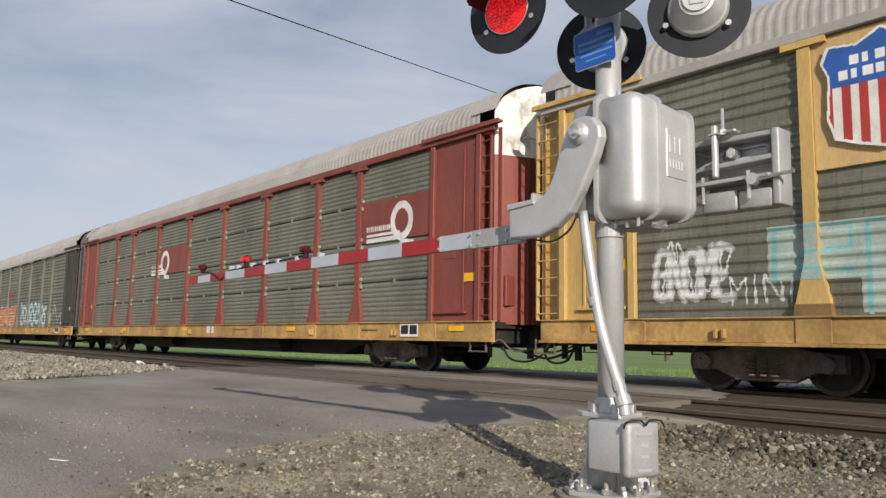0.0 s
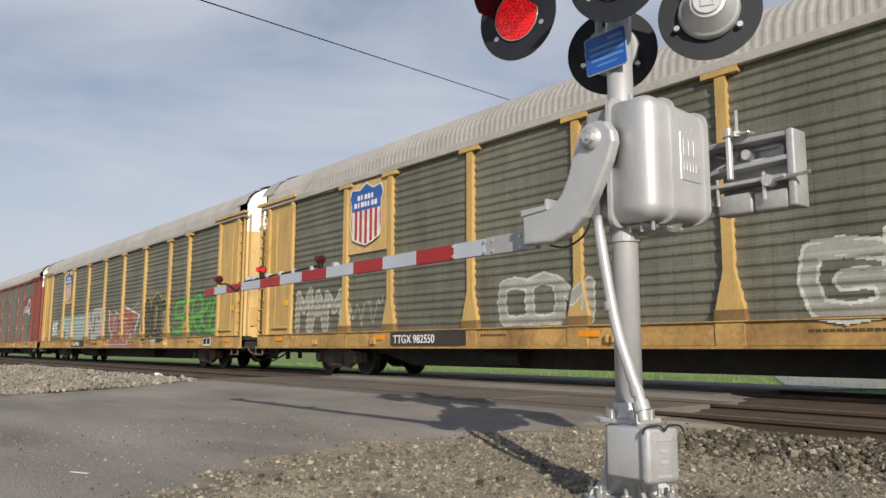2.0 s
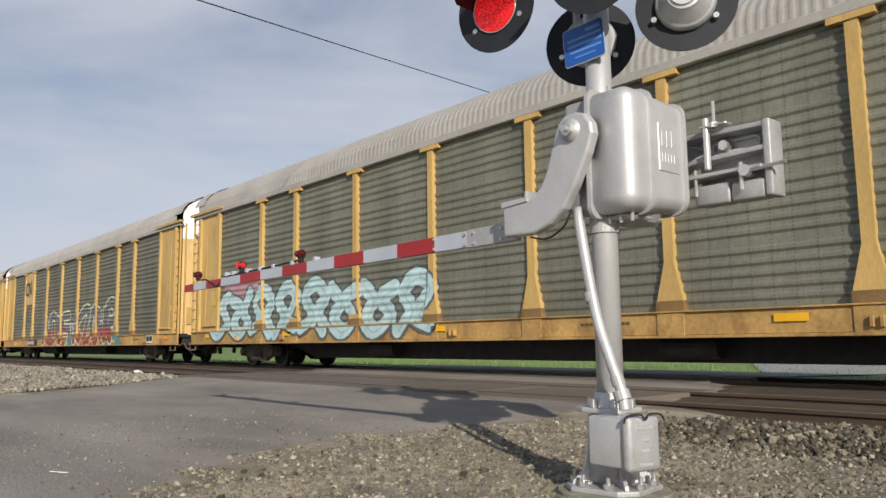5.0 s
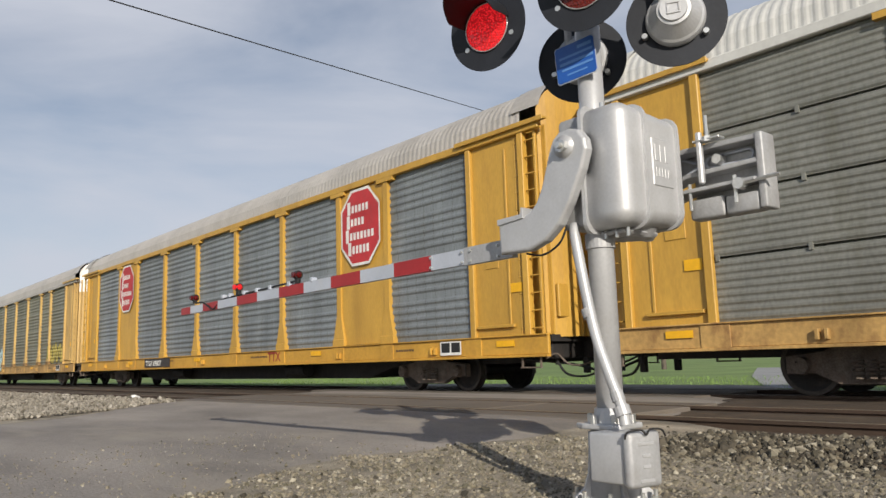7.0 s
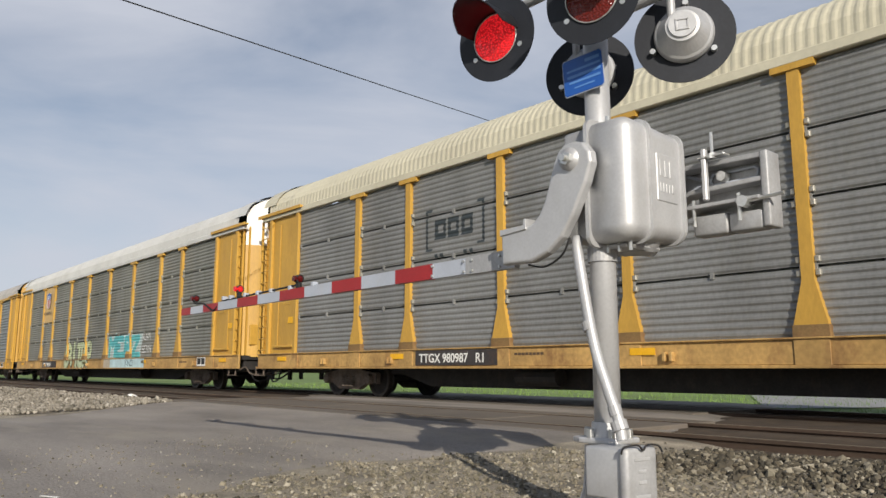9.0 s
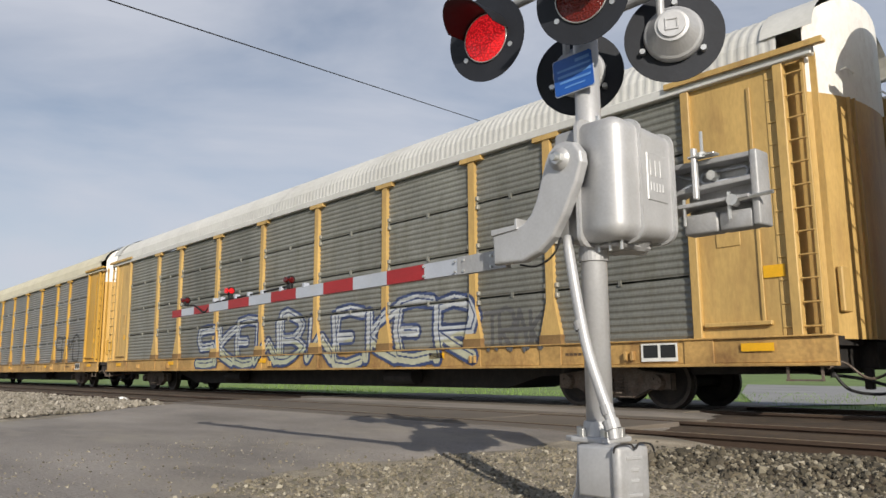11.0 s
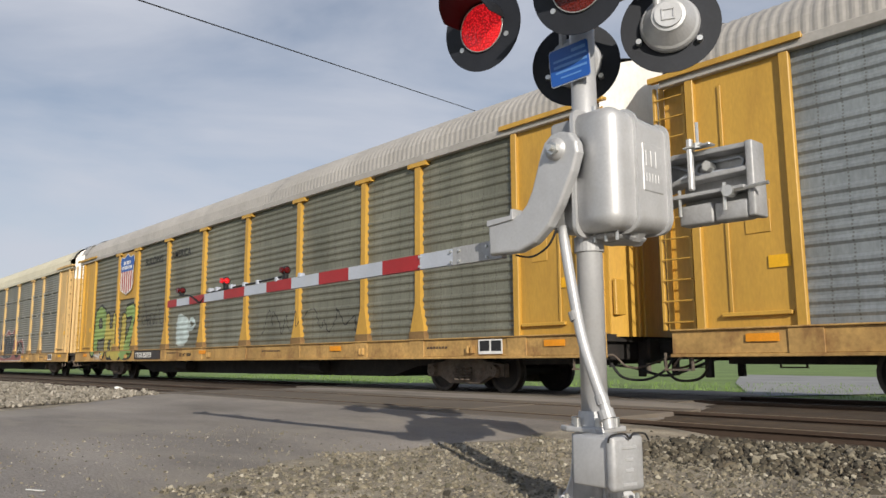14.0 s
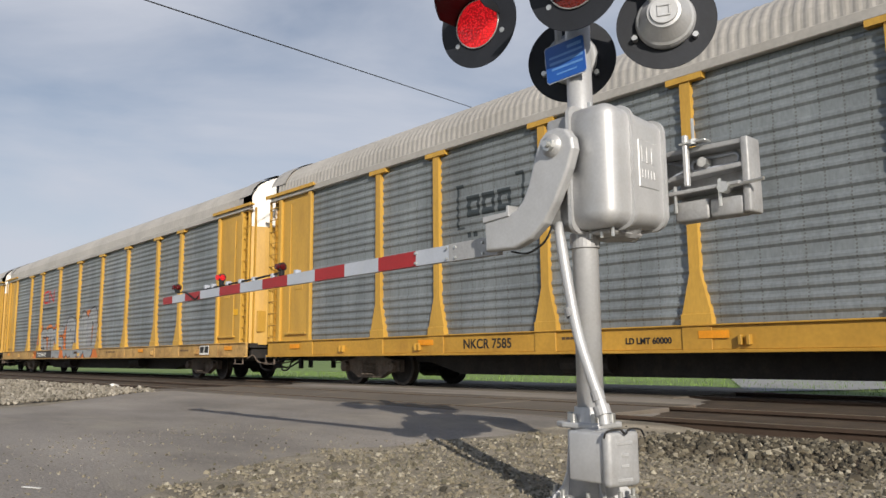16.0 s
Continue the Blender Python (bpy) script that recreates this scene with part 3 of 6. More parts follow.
def crossing_signal():
    s = thing("crossing_signal", pose(0, 0, 0), "silver-painted level crossing signal mast with lowered gate, on a concrete footing", "crossing signal")
    bm = bmesh.new()
    cyl(bm, (MX, MY, 0.08), (MX, MY, 3.3), 0.070, None, 32)
    part("mast", bm, M["silver"], s, "silver-painted steel pipe", True)
    bm = bmesh.new()
    cyl(bm, (MX, MY, 1.37), (MX, MY, 1.45), 0.080, None, 24)
    part("mast_clamp", bm, M["silver_dull"], s)
    # base casting: flange, ribs, square pedestal and collar
    bm = bmesh.new()
    extrude_poly(bm, [(MX + 0.245 * math.cos(radians(53 + 90 * k + d)), MY + 0.245 * math.sin(radians(53 + 90 * k + d))) for k in range(4) for d in (-13, 13)], "z", 0.035, 0.065, 0.008)
    part("base_flange", bm, M["silver_dull"], s)
    bm = bmesh.new()
    r = bmesh.ops.create_cone(bm, cap_ends=True, segments=4, radius1=0.150, radius2=0.138, depth=0.37, matrix=Matrix.Translation((MX, MY, 0.25)) @ pose(0, 0, 0, 0, 0, 45 + 8))
    bmesh.ops.bevel(bm, geom=list(bm.edges), offset=0.022, segments=3, affect="EDGES")
    part("pedestal", bm, M["silver"], s, "tapered cast pedestal", True)
    for a in range(4):
        bm = bmesh.new()
        extrude_poly(bm, [(0.06, 0.06), (0.225, 0.06), (0.215, 0.085), (0.165, 0.13), (0.14, 0.20), (0.13, 0.30), (0.06, 0.30)], "y", -0.011, 0.011, 0.004)
        bmesh.ops.transform(bm, verts=bm.verts, matrix=pose(MX, MY, 0, 0, 0, 53 + 90 * a))
        part("rib", bm, M["silver"], s)
    bm = bmesh.new()
    extrude_poly(bm, [(MX + 0.125 * x, MY + 0.125 * y) for x, y in ((-1.25, -0.75), (-0.75, -1), (0.75, -1), (1, -0.75), (1, 0.75), (0.75, 1), (-0.75, 1), (-1, 0.75))], "z", 0.425, 0.455, 0.008)
    cyl(bm, (MX, MY, 0.45), (MX, MY, 0.53), 0.095, 0.085, 24)
    part("collar", bm, M["silver"], s)
    for a in (15, 75, 135, 195, 255, 315):
        p = (MX + 0.115 * math.cos(radians(a)), MY + 0.115 * math.sin(radians(a)))
        bm = bmesh.new()
        box(bm, (p[0] - 0.014, p[1] - 0.014, 0.45), (p[0] + 0.014, p[1] + 0.014, 0.50), 0.004)
        part("set_screw", bm, M["galv"], s)
    for a in (21, 69, 111, 159, 201, 249, 291, 339):
        p = (MX + 0.20 * math.cos(radians(a + 8)), MY + 0.20 * math.sin(radians(a + 8)))
        bm = bmesh.new()
        cyl(bm, (*p, 0.03), (*p, 0.125), 0.012, None, 10)
        cyl(bm, (*p, 0.066), (*p, 0.092), 0.026, None, 6)
        part("anchor_bolt", bm, M["galv"], s, "threaded anchor bolt with nut")
    # junction box on the pedestal
    jb = bmesh.new()
    box(jb, (-2.415, 3.03, 0.19), (-2.17, 3.24, 0.43), 0.015, 3)
    j = part("junction_box", jb, M["silver"], s, "small cast junction box", True)
    jb = bmesh.new()
    box(jb, (-0.03, -0.105, -0.12), (0.03, 0.105, 0.145), 0.028, 4)
    bmesh.ops.transform(jb, verts=jb.verts, matrix=pose(-2.165, 3.115, 0.297, 0, 0, -12))
    part("cover", jb, M["silver_dull"], j, "", True)
    for dz, w in ((0.085, 0.10), (0.03, 0.05), (-0.02, 0.05), (-0.085, 0.09)):
        jb = bmesh.new()
        box(jb, (0.029, -w / 2, dz - 0.008), (0.034, w / 2, dz + 0.008), 0.002)
        bmesh.ops.transform(jb, verts=jb.verts, matrix=pose(-2.165, 3.115, 0.297, 0, 0, -12))
        part("raised_mark", jb, M["silver"], j)
    jb = bmesh.new()
    tube(jb, smooth_line([(-2.17, 2.995, 0.41), (-2.155, 3.0, 0.442), (-2.13, 3.07, 0.448), (-2.122, 3.10, 0.425), (-2.118, 3.13, 0.448), (-2.105, 3.20, 0.442), (-2.10, 3.225, 0.41)], 6), 0.005, 6)
    part("hinge_wire", jb, M["black"], j)
    # conduit
    bm = bmesh.new()
    tube(bm, smooth_line([(-2.53, 3.17, 1.50), (-2.505, 3.14, 1.40), (-2.40, 3.11, 0.95), (-2.31, 3.10, 0.70), (-2.255, 3.10, 0.56), (-2.235, 3.10, 0.46)], 8), 0.028, 12)
    cd = part("conduit", bm, M["silver"], s, "silver flexible conduit", True)
    for c, rr in (((-2.43, 3.113, 1.02), 0.033), ((-2.272, 3.10, 0.60), 0.034), ((-2.25, 3.10, 0.53), 0.042)):
        bm = bmesh.new()
        cyl(bm, Vector(c) - Vector((0.008, 0, -0.022)), Vector(c) + Vector((0.008, 0, -0.022)), rr, None, 14)
        part("coupling", bm, M["silver_dull"], cd)
    bm = bmesh.new()
    tube(bm, smooth_line([(-2.55, 3.13, 1.50), (-2.60, 3.12, 1.41), (-2.72, 3.12, 1.36), (-2.86, 3.14, 1.385)], 6), 0.006, 6)
    part("control_cable", bm, M["rubber"], s)
    # gate mechanism: back half, door half with rounded corners
    bm = bmesh.new()
    box(bm, (-2.615, 3.165, 1.48), (-2.42, 3.66, 2.10), 0.03, 3)
    mech = part("gate_mechanism", bm, M["silver_dull"], s, "cast gate motor housing", True)
    bm = bmesh.new()
    box(bm, (-2.60, 3.112, 1.436), (-2.20, 3.745, 2.134), 0.06, 6)
    for v in bm.verts:
        v.co.x = -2.406 if v.co.x > -2.40 else -2.428
    bmesh.ops.remove_doubles(bm, verts=bm.verts, dist=0.0005)
    part("gasket_flange", bm, M["silver"], mech)
    bm = bmesh.new()
    box(bm, (-2.70, 3.13, 1.45), (-2.165, 3.73, 2.12), 0.085, 8)
    for v in bm.verts:
        v.co.x = max(v.co.x, -2.42)
        v.co.z += (1.785 - v.co.z) * 0.12 * (v.co.y - 3.13) / 0.6
    part("housing_door", bm, M["silver"], mech, "rounded silver housing door", True)
    for y, k in ((3.32, 0.965), (3.625, 0.905)):
        bm = bmesh.new()
        box(bm, (-2.70, y - 0.1, 1.785 - 0.349 * k), (-2.148, y + 0.1, 1.785 + 0.349 * k), 0.085, 8)
        for v in bm.verts:
            v.co.x = max(v.co.x, -2.42)
            v.co.y = y + (0.011 if v.co.y > y else -0.011)
        bmesh.ops.remove_doubles(bm, verts=bm.verts, dist=0.0005)
        part("door_rib", bm, M["silver"], mech)
    bm = bmesh.new()
    box(bm, (-2.17, 3.385, 1.68), (-2.1595, 3.575, 1.94), 0.004)
    pl = part("name_plate", bm, M["silver"], mech, "raised cast plate with worn marks")
    for dz, n in ((1.86, 3), (1.755, 5)):
        for i in range(n):
            bm = bmesh.new()
            w = 0.14 / n
            box(bm, (-2.1605, 3.41 + i * w, dz - (0.045 if n == 3 else 0.024)), (-2.157, 3.41 + i * w + w * 0.6, dz + (0.045 if n == 3 else 0.024)), 0.001)
            part("raised_mark", bm, M["silver"], pl)
    for i, y in enumerate((3.2, 3.3, 3.4, 3.5, 3.6)):
        bm = bmesh.new()
        cyl(bm, (-2.33 + 0.03 * (i % 2), y, 2.08), (-2.33 + 0.03 * (i % 2), y, 2.14), 0.012, None, 8)
        part("latch_bolt", bm, M["galv"], mech)
    bm = bmesh.new()
    cyl(bm, (-2.36, 3.47, 1.425), (-2.36, 3.47, 1.48), 0.09, 0.13, 28)
    box(bm, (-2.50, 3.24, 1.43), (-2.26, 3.55, 1.46), 0.012)
    part("underside_bracket", bm, M["silver_dull"], mech)
    for i in range(4):
        bm = bmesh.new()
        cyl(bm, (-2.46 + 0.07 * i, 3.25, 1.41), (-2.46 + 0.07 * i, 3.25, 1.46), 0.010, None, 8)
        part("mounting_bolt", bm, M["galv"], mech)
    # conversion arm: hub and cranked casting
    bm = bmesh.new()
    pts = [(-2.337, 1.866), (-2.345, 1.925), (-2.385, 1.98), (-2.445, 2.0), (-2.515, 1.995), (-2.56, 1.96), (-2.585, 1.91), (-2.655, 1.714), (-2.697, 1.642), (-2.745, 1.60),
           (-2.794, 1.587), (-2.992, 1.585), (-2.985, 1.39), (-2.764, 1.384), (-2.641, 1.423), (-2.541, 1.496), (-2.462, 1.605), (-2.373, 1.769)]
    extrude_poly(bm, pts, "y", 3.05, 3.12, 0.018, 4)
    ca = part("crank_casting", bm, M["silver"], s, "curved cast gate arm support")
    bm = bmesh.new()
    cyl(bm, (-2.475, 3.035, 1.905), (-2.475, 3.20, 1.905), 0.062, None, 24)
    part("hub", bm, M["silver"], ca, "", True)
    bm = bmesh.new()
    cyl(bm, (-2.475, 3.012, 1.905), (-2.475, 3.035, 1.905), 0.036, None, 6)
    cyl(bm, (-2.475, 2.985, 1.905), (-2.475, 3.012, 1.905), 0.018, None, 12)
    part("hub_nut", bm, M["galv"], ca)
    bm = bmesh.new()
    cyl(bm, (-2.515, 3.135, 1.712), (-2.515, 3.22, 1.712), 0.042, None, 24)
    part("shaft_boss", bm, M["silver"], mech, "", True)
    bm = bmesh.new()
    extrude_poly(bm, [(-2.99, 1.555), (-2.79, 1.57), (-2.79, 1.63), (-2.805, 1.63), (-2.81, 1.595), (-2.99, 1.59)], "y", 3.04, 3.16, 0.003)
    part("shear_bracket", bm, M["silver"], ca)
    # counterweight arm
    cw = bmesh.new()
    extrude_poly(cw, [(-2.20, 1.56), (-2.05, 1.60), (-1.86, 1.66), (-1.52, 1.67), (-1.52, 1.79), (-1.86, 1.80), (-2.20, 1.79)], "y", 3.37, 3.39, 0.006)
    cwp = part("counterweight_arm", cw, M["silver_dull"], s, "cast counterweight arm")
    for pts_, nm in (([(-2.10, 1.785), (-1.86, 1.80), (-1.49, 1.79), (-1.49, 1.765), (-1.86, 1.772), (-2.10, 1.757)], "top_flange"),
                     ([(-2.20, 1.545), (-2.05, 1.585), (-1.86, 1.645), (-1.49, 1.655), (-1.49, 1.68), (-1.86, 1.67), (-2.05, 1.612), (-2.20, 1.572)], "bottom_flange")):
        bm = bmesh.new()
        extrude_poly(bm, pts_, "y", 3.27, 3.372, 0.006)
        part(nm, bm, M["silver_dull"], cwp)
    for lo, hi in (((-1.50, 3.265, 1.44), (-1.462, 3.39, 1.795)), ((-1.86, 3.35, 1.44), (-1.47, 3.37, 1.66))):
        bm = bmesh.new()
        box(bm, lo, hi, 0.009, 2)
        part("end_plate", bm, M["silver_dull"], cwp, "", True)
    bm = bmesh.new()
    ring = [(-1.77 + 0.022 * math.cos(a / 8 * math.pi + math.pi / 2), 3.355, 1.722 + 0.026 * math.sin(a / 8 * math.pi + math.pi / 2)) for a in range(9)]
    ring += [(-1.57 + 0.022 * math.cos(a / 8 * math.pi - math.pi / 2), 3.355, 1.722 + 0.026 * math.sin(a / 8 * math.pi - math.pi / 2)) for a in range(9)]
    tube(bm, ring + ring[:1], 0.008, 8)
    part("slot_rim", bm, M["sheet_white"], cwp, "bare metal slot rim", True)
    for dz in (-1, 1):
        bm = bmesh.new()
        tube(bm, smooth_line([(-1.795, 3.355, 1.722), (-1.86, 3.358, 1.722 + 0.02 * dz), (-1.93, 3.36, 1.722 + 0.05 * dz), (-2.0, 3.36, 1.71 + 0.065 * dz)], 5), 0.008, 8)
        part("fork_rib", bm, M["sheet_white"], cwp, "", True)
    bm = bmesh.new()
    box(bm, (-1.775, 3.235, 1.60), (-1.750, 3.265, 1.855), 0.005)
    part("hook_strap", bm, M["silver"], cwp)
    bm = bmesh.new()
    cyl(bm, (-1.72, 3.25, 1.80), (-1.72, 3.25, 1.93), 0.008, None, 8)
    cyl(bm, (-1.72, 3.25, 1.80), (-1.72, 3.25, 1.825), 0.024, None, 6)
    box(bm, (-1.79, 3.23, 1.805), (-1.65, 3.29, 1.815), 0.003)
    part("eye_bolt", bm, M["galv"], cwp)
    bm = bmesh.new()
    cyl(bm, (-1.71, 3.30, 1.722), (-1.71, 3.355, 1.722), 0.026, None, 6)
    part("slot_bolt", bm, M["galv"], cwp)
    for x0_, x1_, zt in ((-1.85, -1.672, 1.535), (-1.665, -1.50, 1.525)):
        bm = bmesh.new()
        box(bm, (x0_, 3.27, 1.435), (x1_, 3.36, zt), 0.012, 2)
        part("weight_block", bm, M["silver_dull"], cwp, "cast iron counterweight block", True)
    bm = bmesh.new()
    extrude_poly(bm, [(-2.0, 1.545), (-1.86, 1.585), (-1.50, 1.585), (-1.50, 1.568), (-1.86, 1.565), (-2.0, 1.528)], "y", 3.235, 3.36, 0.004)
    part("weight_plate", bm, M["silver_dull"], cwp)
    bm = bmesh.new()
    cyl(bm, (-1.58, 3.25, 1.565), (-1.39, 3.25, 1.575), 0.009, None, 8)
    cyl(bm, (-1.575, 3.225, 1.565), (-1.575, 3.275, 1.565), 0.028, None, 8)
    part("clamp_rod", bm, M["galv"], cwp)
    for x in (-1.83, -1.60):
        bm = bmesh.new()
        cyl(bm, (x, 3.25, 1.48), (x, 3.25, 1.61), 0.009, None, 8)
        part("clamp_bolt", bm, M["galv"], cwp)
    # the counterweight hangs on the shaft's far end, behind the housing
    behind = Matrix.Translation(Vector(EYE) + Vector((-0.07, 0.02, 0))) @ Matrix.Scale(1.15, 4) @ Matrix.Translation(-Vector(EYE))
    for o in (cwp, *cwp.children):
        o.data.transform(behind)
    # gate arm with stripes
    def arm_bar(x0, x1, name, m, label="", proud=0.0):
        f = lambda x: (x + 3.05) / (-7.90 + 3.05)
        bm = bmesh.new()
        vs = []
        for x in (x0, x1):
            h = 0.052 - 0.016 * f(x) + proud
            zc = 1.443 - 0.030 * f(x) - 0.012 * f(x) ** 2
            vs.append([bm.verts.new((x, y, zc + z)) for y, z in ((3.175 - proud, -h), (3.215, -h), (3.215, h), (3.175 - proud, h))])
        for i in range(4):
            bm.faces.new((vs[0][i], vs[0][(i + 1) % 4], vs[1][(i + 1) % 4], vs[1][i]))
        bm.faces.new(vs[0][::-1])
        bm.faces.new(vs[1])
        bmesh.ops.recalc_face_normals(bm, faces=list(bm.faces))
        return part(name, bm, m, arm, label)
    arm = thing("gate_arm", pose(0, 0, 0), "lowered red and white striped gate arm fixed to the signal mechanism", "gate arm")
    edges = [-3.05, -3.745, -4.15, -4.56, -4.96, -5.37, -5.78, -6.18, -6.585, -7.00, -7.35, -7.66, -7.90]
    for i in range(len(edges) - 1):
        arm_bar(edges[i], edges[i + 1], "stripe", M["sheet_red"] if i % 2 else M["sheet_white"], "", 0.0)
    arm_bar(-3.0, -3.42, "splice_plate", M["silver_dull"], "", 0.004)
    for x in (-3.12, -3.36, -3.44, -3.74):
        for dz in (0.03, -0.035):
            bm = bmesh.new()
            cyl(bm, (x, 3.160, 1.441 + dz), (x, 3.178, 1.441 + dz), 0.009, None, 6)
            part("rivet", bm, M["galv"], arm)
    cab = bmesh.new()
    tube(cab, smooth_line([(-5.45, 3.19, 1.50), (-5.9, 3.19, 1.485), (-6.3, 3.19, 1.475), (-6.6, 3.19, 1.468), (-6.95, 3.19, 1.452), (-7.08, 3.17, 1.375), (-7.20, 3.17, 1.41), (-7.36, 3.18, 1.46), (-7.55, 3.19, 1.47)], 6), 0.009, 6)
    part("lamp_cable", cab, M["rubber"], arm, "black lamp cable")
    for x in (-5.25, -5.62, -5.95, -6.2, -6.45, -6.75, -6.9):
        bm = bmesh.new()
        box(bm, (x - 0.02, 3.17, 1.462), (x + 0.02, 3.22, 1.50), 0.005)
        part("cable_clip", bm, M["sheet_white"], arm)
    for x, lit in ((-5.49, False), (-6.58, True), (-7.58, False)):
        z = 1.545 if x > -7 else 1.525
        bm = bmesh.new()
        cyl(bm, (x - 0.022, 3.19, z), (x + 0.022, 3.19, z), 0.037, None, 18)
        box(bm, (x - 0.03, 3.175, 1.47), (x + 0.03, 3.205, z - 0.03), 0.005)
        lamp = part("arm_lamp", bm, M["rubber"], arm, "small black arm lamp with red lens")
        for sd in (-1, 1):
            bm = bmesh.new()
            bmesh.ops.create_uvsphere(bm, u_segments=14, v_segments=8, radius=0.027)
            for v in bm.verts:
                v.co.x *= 0.45
            bmesh.ops.transform(bm, verts=bm.verts, matrix=Matrix.Translation((x + sd * 0.024, 3.19, z)))
            part("lens", bm, M["lens_lit"] if lit else M["lens_small"], lamp, "", True)
        bm = bmesh.new()
        cyl(bm, (x, 3.138, z), (x, 3.175, z), 0.024, None, 14)
        part("face_lens", bm, M["lens_lit"] if lit else M["lens_small"], lamp)
    # lamp units
    def lamp_unit(c, facing, lit, drop=0.0):
        c = Vector(c)
        f = Vector(facing).normalized()
        m = Matrix.Translation(c) @ f.to_track_quat("Z", "Y").to_matrix().to_4x4()
        bm = bmesh.new()
        bmesh.ops.create_circle(bm, cap_ends=False, segments=48, radius=0.264)
        bmesh.ops.create_circle(bm, cap_ends=False, segments=48, radius=0.145)
        bmesh.ops.bridge_loops(bm, edges=list(bm.edges))
        g = bmesh.ops.extrude_face_region(bm, geom=list(bm.faces))
        bmesh.ops.translate(bm, verts=[v for v in g["geom"] if isinstance(v, bmesh.types.BMVert)], vec=(0, 0, -0.006))
        bmesh.ops.recalc_face_normals(bm, faces=list(bm.faces))
        bmesh.ops.transform(bm, verts=bm.verts, matrix=m)
        u = part("background_disc", bm, M["disc"], s, "round black signal background")
        # cast housing behind, in stepped rings
        bm = bmesh.new()
        prof = [(0.155, -0.006), (0.158, -0.03), (0.150, -0.05), (0.138, -0.06), (0.095, -0.125), (0.088, -0.14), (0.072, -0.143), (0.070, -0.155), (0.0, -0.157)]
        rings = [[bm.verts.new((r * math.cos(2 * math.pi * i / 40), r * math.sin(2 * math.pi * i / 40), z)) for i in range(40)] for r, z in prof[:-1]]
        for a, b in zip(rings, rings[1:]):
            for i in range(40):
                bm.faces.new((a[i], a[(i + 1) % 40], b[(i + 1) % 40], b[i]))
        bm.faces.new(rings[-1])
        bmesh.ops.recalc_face_normals(bm, faces=list(bm.faces))
        bmesh.ops.transform(bm, verts=bm.verts, matrix=m)
        h = part("lamp_housing", bm, M["silver"], u, "silver cast lamp housing")
        for a in (95, 215, 335):
            p = m @ Vector((0.182 * math.cos(radians(a)), 0.182 * math.sin(radians(a)), -0.04))
            q = m @ Vector((0.182 * math.cos(radians(a)), 0.182 * math.sin(radians(a)), 0.004))
            bm = bmesh.new()
            cyl(bm, p, q, 0.016, None, 8)
            part("lug", bm, M["galv"], u)
        for lo, hi in (((-0.035, 0.022, -0.161), (0.035, 0.034, -0.154)), ((-0.035, -0.034, -0.161), (0.035, -0.022, -0.154)), ((-0.035, -0.022, -0.161), (-0.024, 0.022, -0.154)), ((0.024, -0.022, -0.161), (0.035, 0.022, -0.154))):
            bm = bmesh.new()
            box(bm, lo, hi, 0.002)
            bmesh.ops.transform(bm, verts=bm.verts, matrix=m)
            part("raised_mark", bm, M["silver"], u)
        # lens, domed
        bm = bmesh.new()
        rs = [[bm.verts.new((r * math.cos(2 * math.pi * i / 36), r * math.sin(2 * math.pi * i / 36), 0.004 + 0.02 * (1 - (r / 0.145) ** 2))) for i in range(36)] for r in (0.145, 0.11, 0.07, 0.03)]
        for a, b in zip(rs, rs[1:]):
            for i in range(36):
                bm.faces.new((a[i], a[(i + 1) % 36], b[(i + 1) % 36], b[i]))
        bm.faces.new(rs[-1])
        bmesh.ops.transform(bm, verts=bm.verts, matrix=m)
        part("lens", bm, M["lens_lit"] if lit else M["lens_dark"], u, "", True)
        bm = bmesh.new()
        tube(bm, [m @ Vector((0.147 * math.cos(2 * math.pi * i / 36), 0.147 * math.sin(2 * math.pi * i / 36), 0.008)) for i in range(37)], 0.004, 6)
        part("lens_ring", bm, M["galv"], u, "", True)
        # hood: upper three quarters of a tapering tube
        bm = bmesh.new()
        n = 30
        grid = []
        for k in range(2):
            for rr in (0.160, 0.155):
                row = []
                for i in range(n + 1):
                    a = radians(8 + 164 * i / n)
                    dz = 0.0 if k == 0 else 0.34 - 0.20 * (1 - max(0.0, math.sin(a))) ** 1.0
                    row.append(bm.verts.new((rr * math.cos(a), rr * math.sin(a) - 0.05 * k * dz, 0.003 + dz)))
                grid.append(row)
        o0, i0, o1, i1 = grid[0], grid[1], grid[2], grid[3]
        for a, b in ((o0, o1), (i1, i0), (o1, i1), (i0, o0)):
            for i in range(n):
                bm.faces.new((a[i], a[i + 1], b[i + 1], b[i]))
        for i in (0, n):
            bm.faces.new((o0[i], o1[i], i1[i], i0[i]))
        bmesh.ops.recalc_face_normals(bm, faces=list(bm.faces))
        bmesh.ops.transform(bm, verts=bm.verts, matrix=m)
        part("hood", bm, M["visor"], u, "black lamp hood")
        return u
    lamp_unit((-3.015, 3.05, 2.776), (0.22, -1, -0.06), True)
    lamp_unit((-2.294, 3.05, 2.765), (0.28, -1, -0.06), False)
    lamp_unit((-2.668, 3.5, 2.561), (-0.50, 0.86, -0.03), False)
    lamp_unit((-2.028, 3.5, 2.579), (-0.46, 0.89, -0.03), False)
    bm = bmesh.new()
    for y, z in ((3.17, 2.80), (3.38, 2.62)):
        cyl(bm, (-3.05 if y < 3.2 else -2.72, y, z + 0.18), (-2.0, y, z + 0.18), 0.028, None, 12)
    part("crossarm", bm, M["silver_dull"], s, "lamp crossarm pipes")
